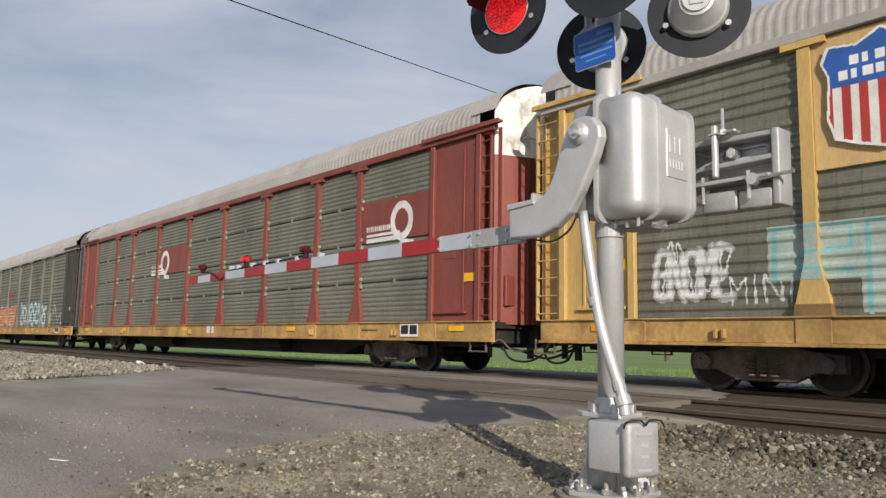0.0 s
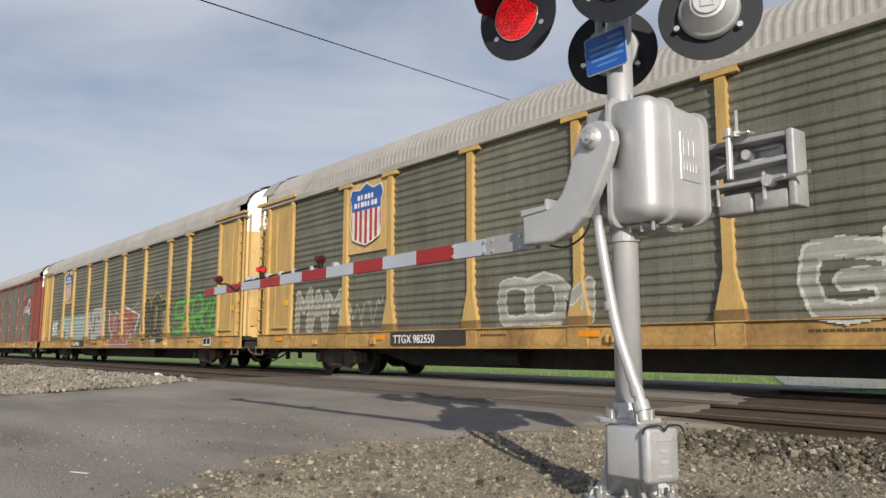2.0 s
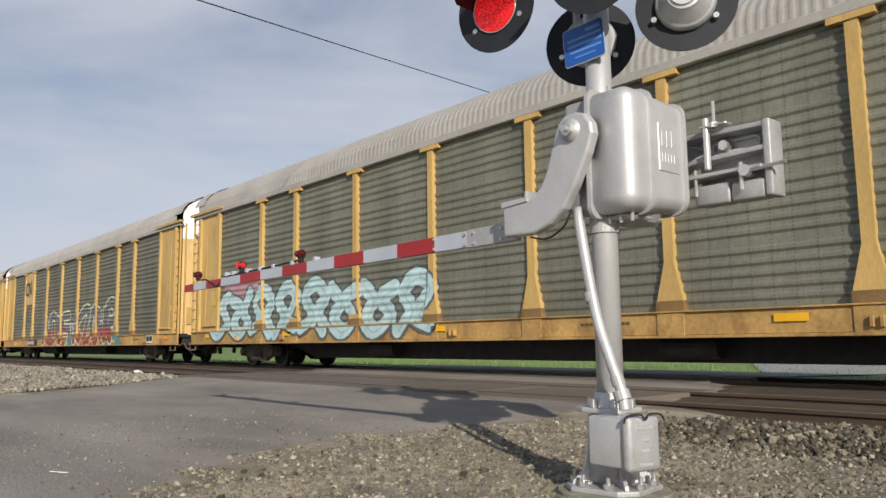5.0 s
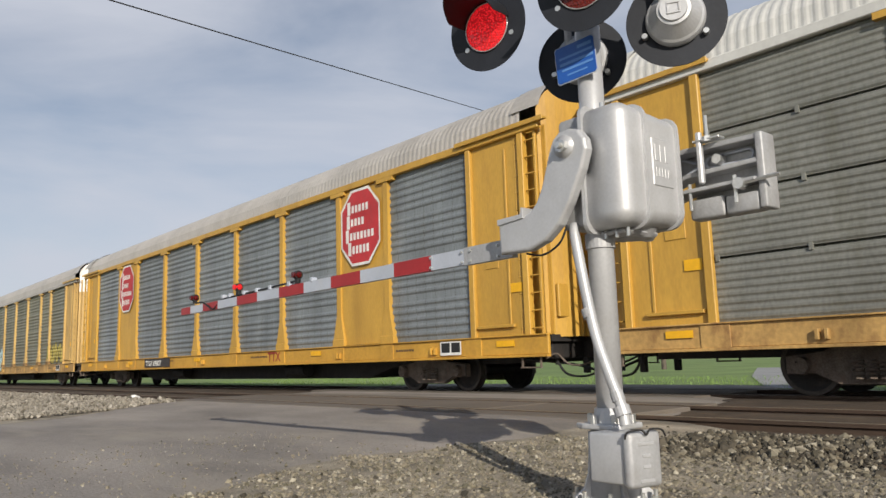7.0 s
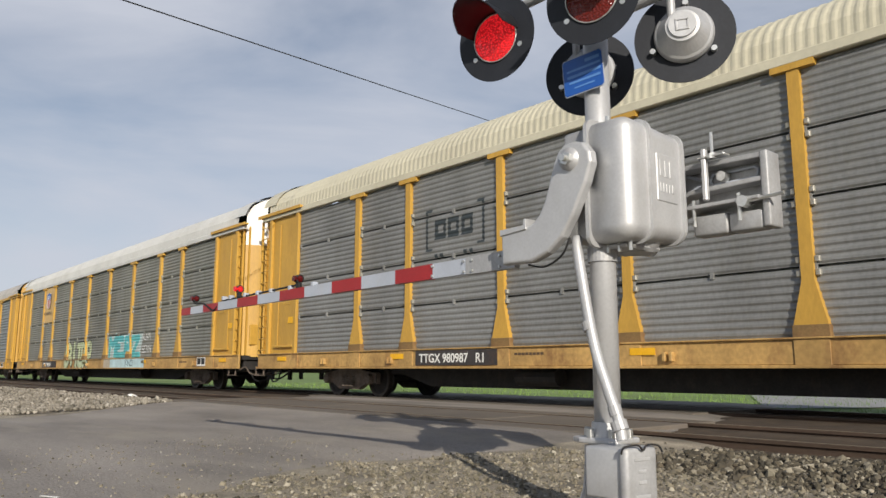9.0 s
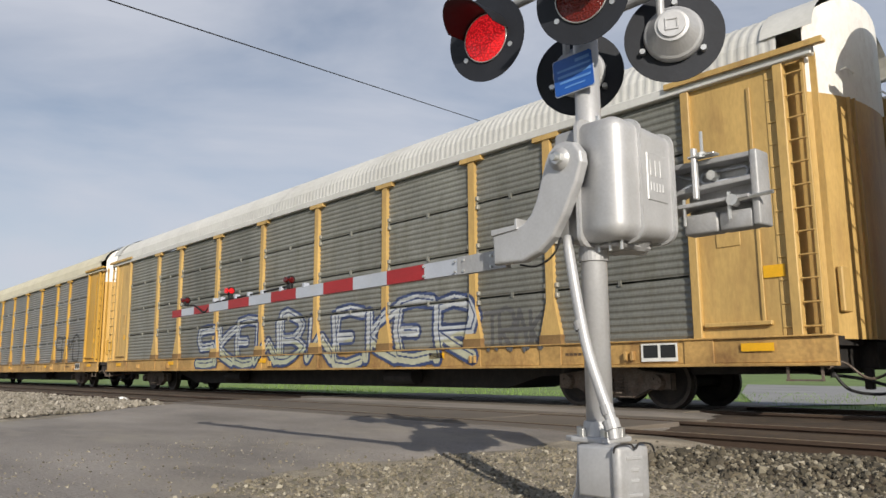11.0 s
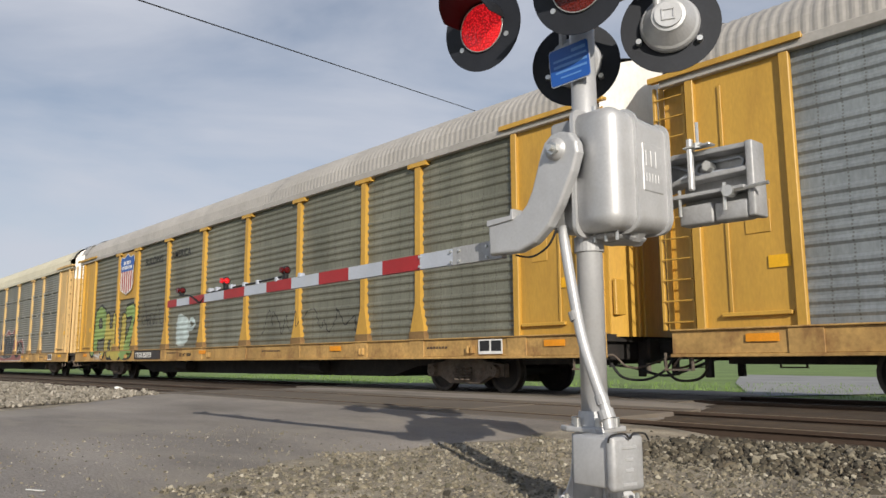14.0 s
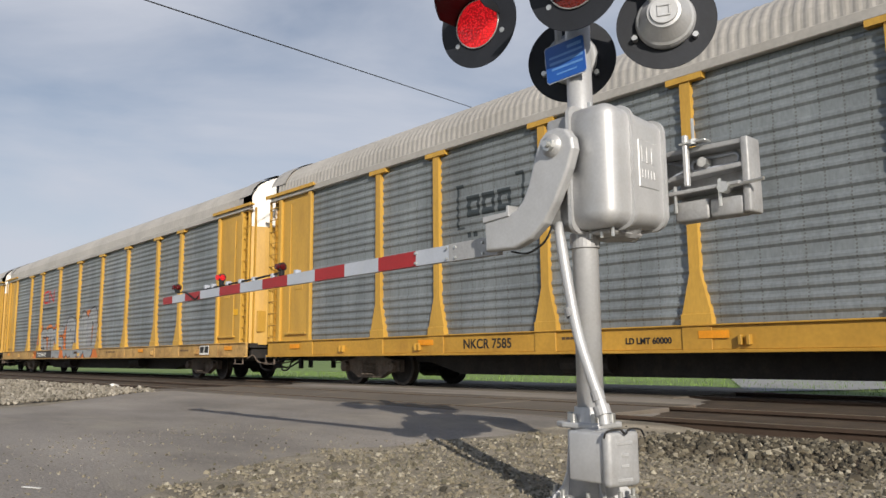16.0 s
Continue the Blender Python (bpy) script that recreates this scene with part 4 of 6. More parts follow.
    for c in ((-3.015, 3.17, 2.80), (-2.294, 3.17, 2.80), (-2.668, 3.38, 2.62), (-2.028, 3.38, 2.62)):
        bm = bmesh.new()
        cyl(bm, c, (c[0], c[1], c[2] + 0.2), 0.022, None, 12)
        part("lamp_bracket", bm, M["silver_dull"], s)
    bm = bmesh.new()
    cyl(bm, (MX, MY, 2.74), (MX, MY, 3.05), 0.085, None, 24)
    part("crossarm_clamp", bm, M["silver_dull"], s)
    # blue notice plate
    bm = bmesh.new()
    pts = [(-0.13, -0.098), (-0.118, -0.11), (0.118, -0.11), (0.13, -0.098), (0.13, 0.098), (0.118, 0.11), (-0.118, 0.11), (-0.13, 0.098)]
    extrude_poly(bm, pts, "y", -0.002, 0.002)
    SM = pose(-2.478, 3.195, 2.425, 0, -4, 6)
    bmesh.ops.transform(bm, verts=bm.verts, matrix=SM)
    bp_ = part("notice_plate", bm, M["sheet_white"], s, "blue emergency notice plate with worn print")
    bm = bmesh.new()
    extrude_poly(bm, [(x * 0.965, z * 0.955) for x, z in pts], "y", -0.005, -0.002)
    bmesh.ops.transform(bm, verts=bm.verts, matrix=SM)
    part("blue_field", bm, M["sign_blue"], bp_)
    for z, x0, x1, h in ((0.07, 0.02, 0.11, 0.018), (0.035, -0.10, 0.115, 0.013), (0.0, -0.10, 0.115, 0.016), (-0.035, -0.09, 0.11, 0.013), (-0.068, -0.06, 0.07, 0.009)):
        bm = bmesh.new()
        box(bm, (x0, -0.0065, z - h / 2), (x1, -0.005, z + h / 2))
        bmesh.ops.transform(bm, verts=bm.verts, matrix=SM)
        part("print_bar", bm, M["sign_print"], bp_)
    return s


crossing_signal()
bm = bmesh.new()
cyl(bm, (MX, MY, -0.25), (MX, MY, 0.035), 0.32, 0.31, 40)
bmesh.ops.bevel(bm, geom=[e for e in bm.edges if all(v.co.z > 0 for v in e.verts)], offset=0.02, segments=2, affect="EDGES")
tagged(link("footing", bm, M["concrete"], None, "", False), "round mossy concrete footing in the gravel", "footing")


# ---- the train ----
CAR_PITCH, SPEED, X_START = 28.6, 20.217, -9.07
BODY = 27.5
Z0, Z1, ZE = 1.05, 4.80, 4.98          # panel foot, panel head, eaves, above the rail
HALF = 1.50
BAYS = [2.78, 1.94, 2.823, 2.823, 2.823, 2.823, 2.823, 1.94, 2.78]
POSTS = [2.0]
for w_ in BAYS:
    POSTS.append(POSTS[-1] + w_)


def panel_profile(style):
    """Outward depth of the sheet against height: rows of horizontal ridges."""
    out = []
    if style == "old":
        z = Z0
        ridges = [(0.10, 0.165, 5), (1.02, 0.165, 5), (1.95, 0.165, 5), (2.88, 0.165, 5)]
        out.append((0.0, 0.03))
        for s, p, n in ridges:
            for i in range(n):
                a = s + i * p
                out += [(a, 0.03), (a + 0.042, 0.057), (a + 0.082, 0.057), (a + 0.125, 0.03)]
        out.append((Z1 - Z0, 0.03))
        return out
    row = (Z1 - Z0) / 4
    for r in range(4):
        b = r * row
        out += [(b, -0.09), (b + 0.018, -0.09), (b + 0.019, 0.042)]
        n = 8
        p = (row - 0.055) / n
        for i in range(n):
            a = b + 0.03 + i * p
            out += [(a, 0.042), (a + p * 0.28, 0.059), (a + p * 0.58, 0.059), (a + p * 0.85, 0.042)]
        out += [(b + row - 0.019, 0.042), (b + row - 0.018, -0.09)]
    out.append((Z1 - Z0, -0.09))
    return out


PROFILES = {k: panel_profile(k) for k in ("old", "new")}
MESH = {}


def cached(key, make, material):
    """A mesh built once for each kind and material, and shared by all alike parts."""
    if key not in MESH:
        bm = bmesh.new()
        make(bm)
        me = bpy.data.meshes.new(key[0])
        bm.to_mesh(me)
        bm.free()
        for m in (material if isinstance(material, (list, tuple)) else [material]):
            me.materials.append(m)
        MESH[key] = me
    return MESH[key]


def make_panel(style, w):
    def f(bm):
        cols = [[bm.verts.new((x, -d, z)) for z, d in PROFILES[style]] for x in (0.0, w)]
        for i in range(len(cols[0]) - 1):
            bm.faces.new((cols[0][i], cols[1][i], cols[1][i + 1], cols[0][i + 1]))
        if style == "new":
            for x0 in (0.06, w * 0.5, w - 0.12):
                for r in range(1, 4):
                    z = r * (Z1 - Z0) / 4
                    box(bm, (x0, -0.085, z - 0.05), (x0 + 0.05, -0.04, z + 0.05))
    return f


def make_post(bm):
    w, d = 0.085, 0.105
    lv = [(0.0, 0.24, d + 0.03), (0.16, 0.235, d + 0.03), (0.17, 0.225, d + 0.012), (0.75, w, d), (Z1 - Z0 - 0.09, w, d)]
    rings = []
    for z, hw, dd in lv:
        rings.append([bm.verts.new(p) for p in ((-hw, 0, z), (-hw, -dd, z), (hw, -dd, z), (hw, 0, z))])
    # lowest faces take the darker foot colour, part rust, part painted shade
    for k, (a, b) in enumerate(zip(rings, rings[1:])):
        for i in range(3):
            bm.faces.new((a[i], a[i + 1], b[i + 1], b[i])).material_index = 1 if k < 2 else 0
    bm.faces.new(rings[0])
    box(bm, (-0.30, -0.13, Z1 - Z0 - 0.09), (0.30, 0, Z1 - Z0 + 0.015))


def make_joint_clip(bm):
    box(bm, (-0.035, -0.085, 0), (0.035, -0.02, 0.085), 0.01)


ARCH = [(math.cos(math.pi * i / 18), math.sin(math.pi * i / 18)) for i in range(19)]


def arch_z(y):
    return ZE + 0.98 * math.sqrt(max(0.0, 1 - (y / (HALF + 0.02)) ** 2)) ** 0.9


def make_roof(bm):
    xs, x = [], 0.35
    p = 0.155
    while x < BODY - 0.35 - p:
        xs += [(x, 0.0), (x + p * 0.25, 0.008), (x + p * 0.5, 0.008), (x + p * 0.75, 0.0)]
        x += p
    cols = []
    for x, d in xs:
        c = []
        for a, b in ARCH:
            y = -(HALF + 0.03) * a
            c.append(bm.verts.new((x, y * (1 + d / 1.5), arch_z(y * 0.985) + d if b > 0.05 else ZE - 0.045)))
        cols.append(c)
    for a, b in zip(cols, cols[1:]):
        for i in range(18):
            bm.faces.new((a[i], b[i], b[i + 1], a[i + 1]))


def make_roof_cap(bm):
    """Plain rounded sheet over one end of the roof."""
    for x0, x1 in ((0.02, 0.75),):
        c0, c1 = [], []
        for a, b in ARCH:
            y = -(HALF + 0.045) * a
            c0.append(bm.verts.new((x0, y, arch_z(y * 0.97) + 0.04)))
            c1.append(bm.verts.new((x1, y, arch_z(y * 0.97) + 0.04)))
        for i in range(18):
            bm.faces.new((c0[i], c1[i], c1[i + 1], c0[i + 1]))


def make_end(low):
    """Bowed end door; low: the lower painted part, otherwise the rounded head."""
    def f(bm):
        n = 16
        rows = []
        for i in range(n + 1):
            y = -1.40 + 2.8 * i / n
            x = 0.34 * (1 - abs(y / 1.4) ** 2.4)
            lo, hi = (1.0, 4.35) if low else (4.35, max(4.40, arch_z(y) - 0.03))
            rows.append([bm.verts.new((x, y, lo + (hi - lo) * k / 3)) for k in range(4)])
        for a, b in zip(rows, rows[1:]):
            for k in range(3):
                bm.faces.new((a[k], b[k], b[k + 1], a[k + 1]))
    return f


def make_door_stile(bm):
    box(bm, (-0.04, -0.025, 1.0), (0.035, 0.025, 4.35))


def make_door_plate(bm):
    box(bm, (-0.04, -0.17, 1.35), (0.03, 0.17, 1.95), 0.015)


def make_grab_hoop(bm):
    tube(bm, [(-0.02, -0.15, 4.72), (0.06, -0.15, 4.74), (0.06, 0.15, 4.74), (-0.02, 0.15, 4.72)], 0.012, 6)


def make_end_sheet(bm):
    """Flat side sheeting near the end, with a stiffener and a low ledge."""
    box(bm, (0.46, -0.05, 0), (1.98, 0, Z1 - Z0 + 0.15))


def make_end_post(bm):
    box(bm, (-0.07, -0.12, 0), (0.07, -0.03, Z1 - Z0 + 0.1), 0.012)


def make_stiffener(bm):
    box(bm, (0, -0.075, 0.2), (0.05, -0.051, Z1 - Z0 - 0.2), 0.006)


def make_access_plate(bm):
    box(bm, (0, -0.065, 0), (0.36, -0.051, 0.46), 0.005)


def make_ledge(bm):
    box(bm, (0.0, -0.12, 0), (0.98, -0.051, 0.06), 0.008)


def make_eave(bm):
    box(bm, (0.05, -0.10, Z1 - 0.005), (BODY - 0.05, 0.02, ZE - 0.03), 0.012)


def make_header(bm):
    box(bm, (-0.12, -0.18, ZE - 0.07), (2.25, -0.06, ZE - 0.02), 0.008)
    box(bm, (-0.12, -0.20, ZE - 0.09), (2.25, -0.17, ZE), 0.006)


def make_sill(bm):
    box(bm, (0.05, -0.085, 0.70), (BODY - 0.05, -0.02, 1.04), 0.01)
    box(bm, (0.05, -0.14, 0.655), (BODY - 0.05, -0.02, 0.70), 0.006)
    box(bm, (0.05, -0.13, 1.035), (BODY - 0.05, 0.02, 1.06), 0.006)
    for x in (3.4, 6.1, 13.0, 20.8, 24.3):
        box(bm, (x, -0.16, 0.76), (x + 0.05, -0.07, 0.90), 0.006)
        box(bm, (x + 0.12, -0.16, 0.76), (x + 0.17, -0.07, 0.90), 0.006)
    for x in POSTS:
        box(bm, (x - 0.23, -0.105, 0.70), (x + 0.23, -0.08, 1.035), 0.004)


def make_under(bm):
    pts = [(0.5, 0.72), (0.5, 0.55), (5.6, 0.52), (6.6, 0.27), (BODY - 6.6, 0.27), (BODY - 5.6, 0.52), (BODY - 0.5, 0.55), (BODY - 0.5, 0.72)]
    extrude_poly(bm, pts, "y", -0.75, 0.75)
    box(bm, (0.1, -1.42, 0.92), (BODY - 0.1, 1.42, 1.04))
    for x in range(2, 27, 2):
        box(bm, (x, -1.4, 0.68), (x + 0.08, 1.4, 0.95))
    for x0 in (9.5, 17.5):
        cyl(bm, (x0, -1.0, 0.5), (x0 + 1.0, -1.0, 0.5), 0.17, None, 12)


def make_cut_lever(bm):
    """Bent uncoupling rod across the end, with hanging hoses."""
    tube(bm, smooth_line([(0.15, -1.42, 0.62), (0.0, -1.30, 0.70), (-0.22, -1.25, 0.52), (-0.26, -0.9, 0.50), (-0.30, -0.3, 0.62), (-0.34, 0.0, 0.72)], 6), 0.018, 6)


def make_short_hose(bm):
    tube(bm, smooth_line([(0.25, -1.0, 0.58), (0.05, -0.98, 0.34), (-0.35, -0.92, 0.30), (-0.62, -0.80, 0.44), (-0.72, -0.70, 0.62)], 6), 0.022, 6)
    cyl(bm, (0.25, -1.0, 0.50), (0.25, -1.0, 0.66), 0.035, None, 8)


def make_step(bm):
    for x in (0.0, 0.44):
        box(bm, (x, -0.05, 0.46), (x + 0.03, -0.02, 0.72))
    box(bm, (0.0, -0.08, 0.46), (0.47, -0.01, 0.485))


def make_ladder_stile(bm):
    box(bm, (-0.025, -0.03, 0), (0.025, 0.03, Z1 - Z0 + 0.05), 0.006)


def make_rung(bm):
    cyl(bm, (0, 0, 0), (0.50, 0, 0), 0.014, None, 6)


def make_sideframe(bm):
    pts = [(-1.12, 0.30), (-1.12, 0.56), (-0.6, 0.62), (-0.35, 0.74), (0.35, 0.74), (0.6, 0.62), (1.12, 0.56), (1.12, 0.30), (0.72, 0.30), (0.42, 0.16), (-0.42, 0.16), (-0.72, 0.30)]
    extrude_poly(bm, pts, "y", -0.07, 0.07, 0.015, 1)
    frame_faces = len(bm.faces)
    for x in (-0.17, 0.0, 0.17):
        for k in range(5):
            cyl(bm, (x, -0.10, 0.24 + 0.055 * k), (x, -0.10, 0.265 + 0.055 * k), 0.078, None, 10)
    for x in (-0.89, 0.89):
        cyl(bm, (x, -0.17, 0.42), (x, 0.0, 0.42), 0.115, 0.13, 14)
        for k in range(3):
            a = k * 2.1
            cyl(bm, (x + 0.06 * math.cos(a), -0.19, 0.42 + 0.06 * math.sin(a)), (x + 0.06 * math.cos(a), -0.16, 0.42 + 0.06 * math.sin(a)), 0.018, None, 6)
    # springs and bearing caps take a paler colour than the dark frame
    bm.faces.ensure_lookup_table()
    for f in bm.faces[frame_faces:]:
        f.material_index = 1


def make_bolster(bm):
    box(bm, (-0.22, -0.95, 0.38), (0.22, 0.95, 0.66), 0.03)
    for s in (-1, 1):
        box(bm, (s * 0.45 - 0.06, -0.85, 0.32), (s * 0.45 + 0.06, 0.85, 0.46), 0.02)


def make_wheelset(bm):
    for s in (-1, 1):
        prof = [(0.10, 0.10), (0.12, 0.06), (0.30, 0.035), (0.36, 0.065), (0.42, 0.065), (0.42, -0.045), (0.45, -0.06), (0.445, -0.075), (0.36, -0.07), (0.30, -0.02), (0.12, -0.06), (0.10, -0.08)]
        rings = [[bm.verts.new((r * math.cos(2 * math.pi * i / 28), s * (0.755 + y), r * math.sin(2 * math.pi * i / 28))) for i in range(28)] for r, y in prof]
        for k, (a, b) in enumerate(zip(rings, rings[1:])):
            for i in range(28):
                f = bm.faces.new((a[i], a[(i + 1) % 28], b[(i + 1) % 28], b[i]))
                f.material_index = 1 if k in (3, 4) else 0
    cyl(bm, (0, -0.95, 0), (0, 0.95, 0), 0.085, None, 14)
    bmesh.ops.recalc_face_normals(bm, faces=list(bm.faces))


def make_coupler(bm):
    box(bm, (-0.55, -0.10, 0.72), (0.9, 0.10, 0.92), 0.02)
    box(bm, (-0.72, -0.16, 0.68), (-0.40, 0.17, 0.98), 0.04, 2)
    box(bm, (0.1, -1.3, 0.62), (0.26, 1.3, 1.02), 0.02)
    box(bm, (-0.12, -0.42, 0.60), (0.12, 0.42, 1.0), 0.03)
    for y in (-0.55, 0.5):
        box(bm, (-0.08, y - 0.05, 0.34), (0.03, y + 0.05, 0.62), 0.01)


# painting: shapes laid on the car's side as thin films that follow the sheet
class Paint:
    def __init__(self, x0, x1, z0, z1, res=0.021):
        self.x0, self.z0, self.res = x0, z0, res
        self.nx, self.nz = int((x1 - x0) / res), int((z1 - z0) / res)
        self.g = np.zeros((self.nz, self.nx), np.int16)
        self.X, self.Z = np.meshgrid(x0 + (np.arange(self.nx) + 0.5) * res, z0 + (np.arange(self.nz) + 0.5) * res)
        self.cols = []

    def colour(self, c):
        if c not in self.cols:
            self.cols.append(c)
        return self.cols.index(c) + 1

    def put(self, mask, c):
        self.g[mask] = 0 if c is None else self.colour(c)
        return self

    def ell(self, cx, cz, rx, rz, c):
        return self.put(((self.X - cx) / rx) ** 2 + ((self.Z - cz) / rz) ** 2 < 1, c)

    def rect(self, xa, xb, za, zb, c):
        return self.put((self.X > xa) & (self.X < xb) & (self.Z > za) & (self.Z < zb), c)

    def poly(self, pts, c):
        m = np.zeros_like(self.g, bool)
        for (xa, za), (xb, zb) in zip(pts, pts[1:] + pts[:1]):
            if za != zb:
                cross = ((za > self.Z) != (zb > self.Z)) & (self.X < (xb - xa) * (self.Z - za) / (zb - za) + xa)
                m ^= cross
        return self.put(m, c)

    def stroke(self, pts, w, c):
        m = np.zeros_like(self.g, bool)
        for (xa, za), (xb, zb) in zip(pts, pts[1:]):
            dx, dz = xb - xa, zb - za
            t = np.clip(((self.X - xa) * dx + (self.Z - za) * dz) / max(1e-9, dx * dx + dz * dz), 0, 1)
            m |= (self.X - xa - t * dx) ** 2 + (self.Z - za - t * dz) ** 2 < w * w / 4
        return self.put(m, c)

    def build(self, car, name, depth, label):
        vs, fs, mi = [], [], []
        r = self.res
        for j in range(self.nz):
            row = self.g[j]
            cut = [0] + (np.nonzero(np.diff(row))[0] + 1).tolist() + [self.nx]
            for a, b in zip(cut, cut[1:]):
                if not row[a]:
                    continue
                xs, zl, zh = (self.x0 + a * r, self.x0 + b * r), self.z0 + j * r, self.z0 + (j + 1) * r
                for xa, xb, dl, dh in depth(xs[0], xs[1], zl, zh):
                    k = len(vs)
                    vs += [(xa, -HALF - dl, zl), (xb, -HALF - dl, zl), (xb, -HALF - dh, zh), (xa, -HALF - dh, zh)]
                    fs.append((k, k + 1, k + 2, k + 3))
                    mi.append(int(row[a]) - 1)
        me = bpy.data.meshes.new(name)
        me.from_pydata(vs, [], fs)
        for c in self.cols:
            me.materials.append(spray(c))
        me.polygons.foreach_set("material_index", mi)
        return place(name, me, car, label)


SPRAY = {}


def spray(c):
    if c not in SPRAY:
        SPRAY[c] = mat("sprayed_paint", c, 0.6, 0, 0.16, 2.5, 30, 0.05, tuple(0.55 * v + 0.05 for v in c), 0.5)
    return SPRAY[c]


def side_depth(style):
    Z = np.array([z for z, d in PROFILES[style]]) + Z0
    Dp = np.array([d for z, d in PROFILES[style]])

    def f(xa, xb, zl, zh):
        if zh <= 1.06:
            return [(xa, xb, 0.094, 0.094)]
        if zl < 1.06:
            return []
        dl, dh = np.interp(zl, Z, Dp) - 0.08 + 0.006, np.interp(zh, Z, Dp) - 0.08 + 0.006
        out, x = [], xa
        hw = 0.085 + 0.14 * max(0.0, min(1.0, 1 - (zl - 1.22) / 0.58))
        for p in POSTS[1:-1]:
            if p + hw <= x or p - hw >= xb:
                continue
            if p - hw > x:
                out.append((x, p - hw, dl, dh))
            out.append((max(x, p - hw), min(xb, p + hw), 0.060, 0.060))
            x = min(xb, p + hw)
        if x < xb:
            out.append((x, xb, dl, dh))
        return out
    return f


def flat_depth(d):
    return lambda xa, xb, zl, zh: [(xa, xb, d, d)]


WHITE, BLACK, TEAL, CREAM = (0.62, 0.62, 0.60), (0.02, 0.02, 0.022), (0.18, 0.42, 0.42), (0.66, 0.66, 0.48)
LIME, YELL, ORANGE, SALMON = (0.23, 0.34, 0.11), (0.44, 0.36, 0.08), (0.62, 0.17, 0.03), (0.34, 0.12, 0.07)
GREEN, REDP, SLATE, PALEBLUE = (0.10, 0.30, 0.06), (0.40, 0.03, 0.03), (0.05, 0.06, 0.08), (0.45, 0.60, 0.62)
SILVERP, PINK, DARKBLUE = (0.29, 0.30, 0.31), (0.45, 0.25, 0.28), (0.04, 0.06, 0.14)

# loops and hooks in a unit square, from which the painted forms are drawn
FORMS = [
    [(0.05, 0.1), (0.2, 0.95), (0.45, 0.55), (0.65, 1.0), (0.95, 0.5), (0.7, 0.05), (0.45, 0.3)],
    [(0.1, 0.6), (0.35, 1.0), (0.5, 0.6), (0.25, 0.2), (0.6, 0.0), (0.95, 0.4), (0.75, 0.9)],
    [(0.95, 0.1), (0.55, 0.3), (0.9, 0.75), (0.45, 1.0), (0.1, 0.7), (0.35, 0.4), (0.05, 0.0)],
    [(0.05, 0.9), (0.3, 0.45), (0.15, 0.05), (0.55, 0.15), (0.6, 0.7), (0.95, 0.95), (0.95, 0.3)],
    [(0.1, 0.3), (0.4, 0.0), (0.55, 0.5), (0.3, 0.8), (0.6, 1.0), (0.9, 0.65), (0.8, 0.1)],
]


def forms(p, x0, x1, z0, z1, n, fill, rim, rim_w=0.07, body=0.30, seed=0, second=None, inner=None):
    """A row of fat rounded painted forms with an outline."""
    rnd = random.Random(seed)
    w = (x1 - x0) / n
    rows = []
    for i in range(n):
        f = FORMS[(i * 5 + seed) % len(FORMS)]
        h = rnd.uniform(0.88, 1.08)
        fx, fz = rnd.random() < 0.5, rnd.random() < 0.5
        f = [((1 - a) if fx else a, (1 - b) if fz else b) for a, b in f]
        pts = [(x0 + w * (i + 0.06 + 0.88 * a) + rnd.uniform(-0.04, 0.04), z0 + (z1 - z0) * h * b + rnd.uniform(-0.04, 0.04)) for a, b in f]
        pts = [(q.x, q.y) for q in smooth_line([(a, b, 0) for a, b in pts], 4)]
        rows.append(pts)
    bw = body * (z1 - z0)
    if rim:
        for pts in rows:
            p.stroke(pts, bw + 2 * rim_w, rim)
    for i, pts in enumerate(rows):
        p.stroke(pts, bw, fill)
        if second:
            half = [q for q in pts if q[1] < z0 + 0.45 * (z1 - z0)]
            for q in half:
                p.ell(q[0], q[1], bw * 0.45, bw * 0.40, second)
    if inner:
        for pts in rows:
            p.stroke([(a + bw * 0.12, b - bw * 0.1) for a, b in pts], 0.045, inner)


GLYPHS = {
    "A": "00 14 20|02 22", "B": "00 04 14 23 12 02|12 21 10 00", "C": "24 04 00 20", "D": "00 04 14 22 10 00", "E": "24 04 00 20|02 12", "F": "24 04 00|02 12", "G": "24 04 00 20 22 12",
    "H": "00 04|20 24|02 22", "I": "10 14", "K": "00 04|24 02 20", "L": "04 00 20", "M": "00 04 12 24 20", "N": "00 04 20 24", "O": "00 04 24 20 00", "P": "00 04 24 22 02",
    "R": "00 04 24 22 02 20", "S": "24 04 02 22 20 00", "T": "04 24|14 10", "U": "04 00 20 24", "V": "04 10 24", "W": "04 00 12 20 24", "X": "00 24|04 20", "Y": "04 12 24|12 10", "Z": "04 24 00 20",
    "9": "00 20 24 04 02 22",
}


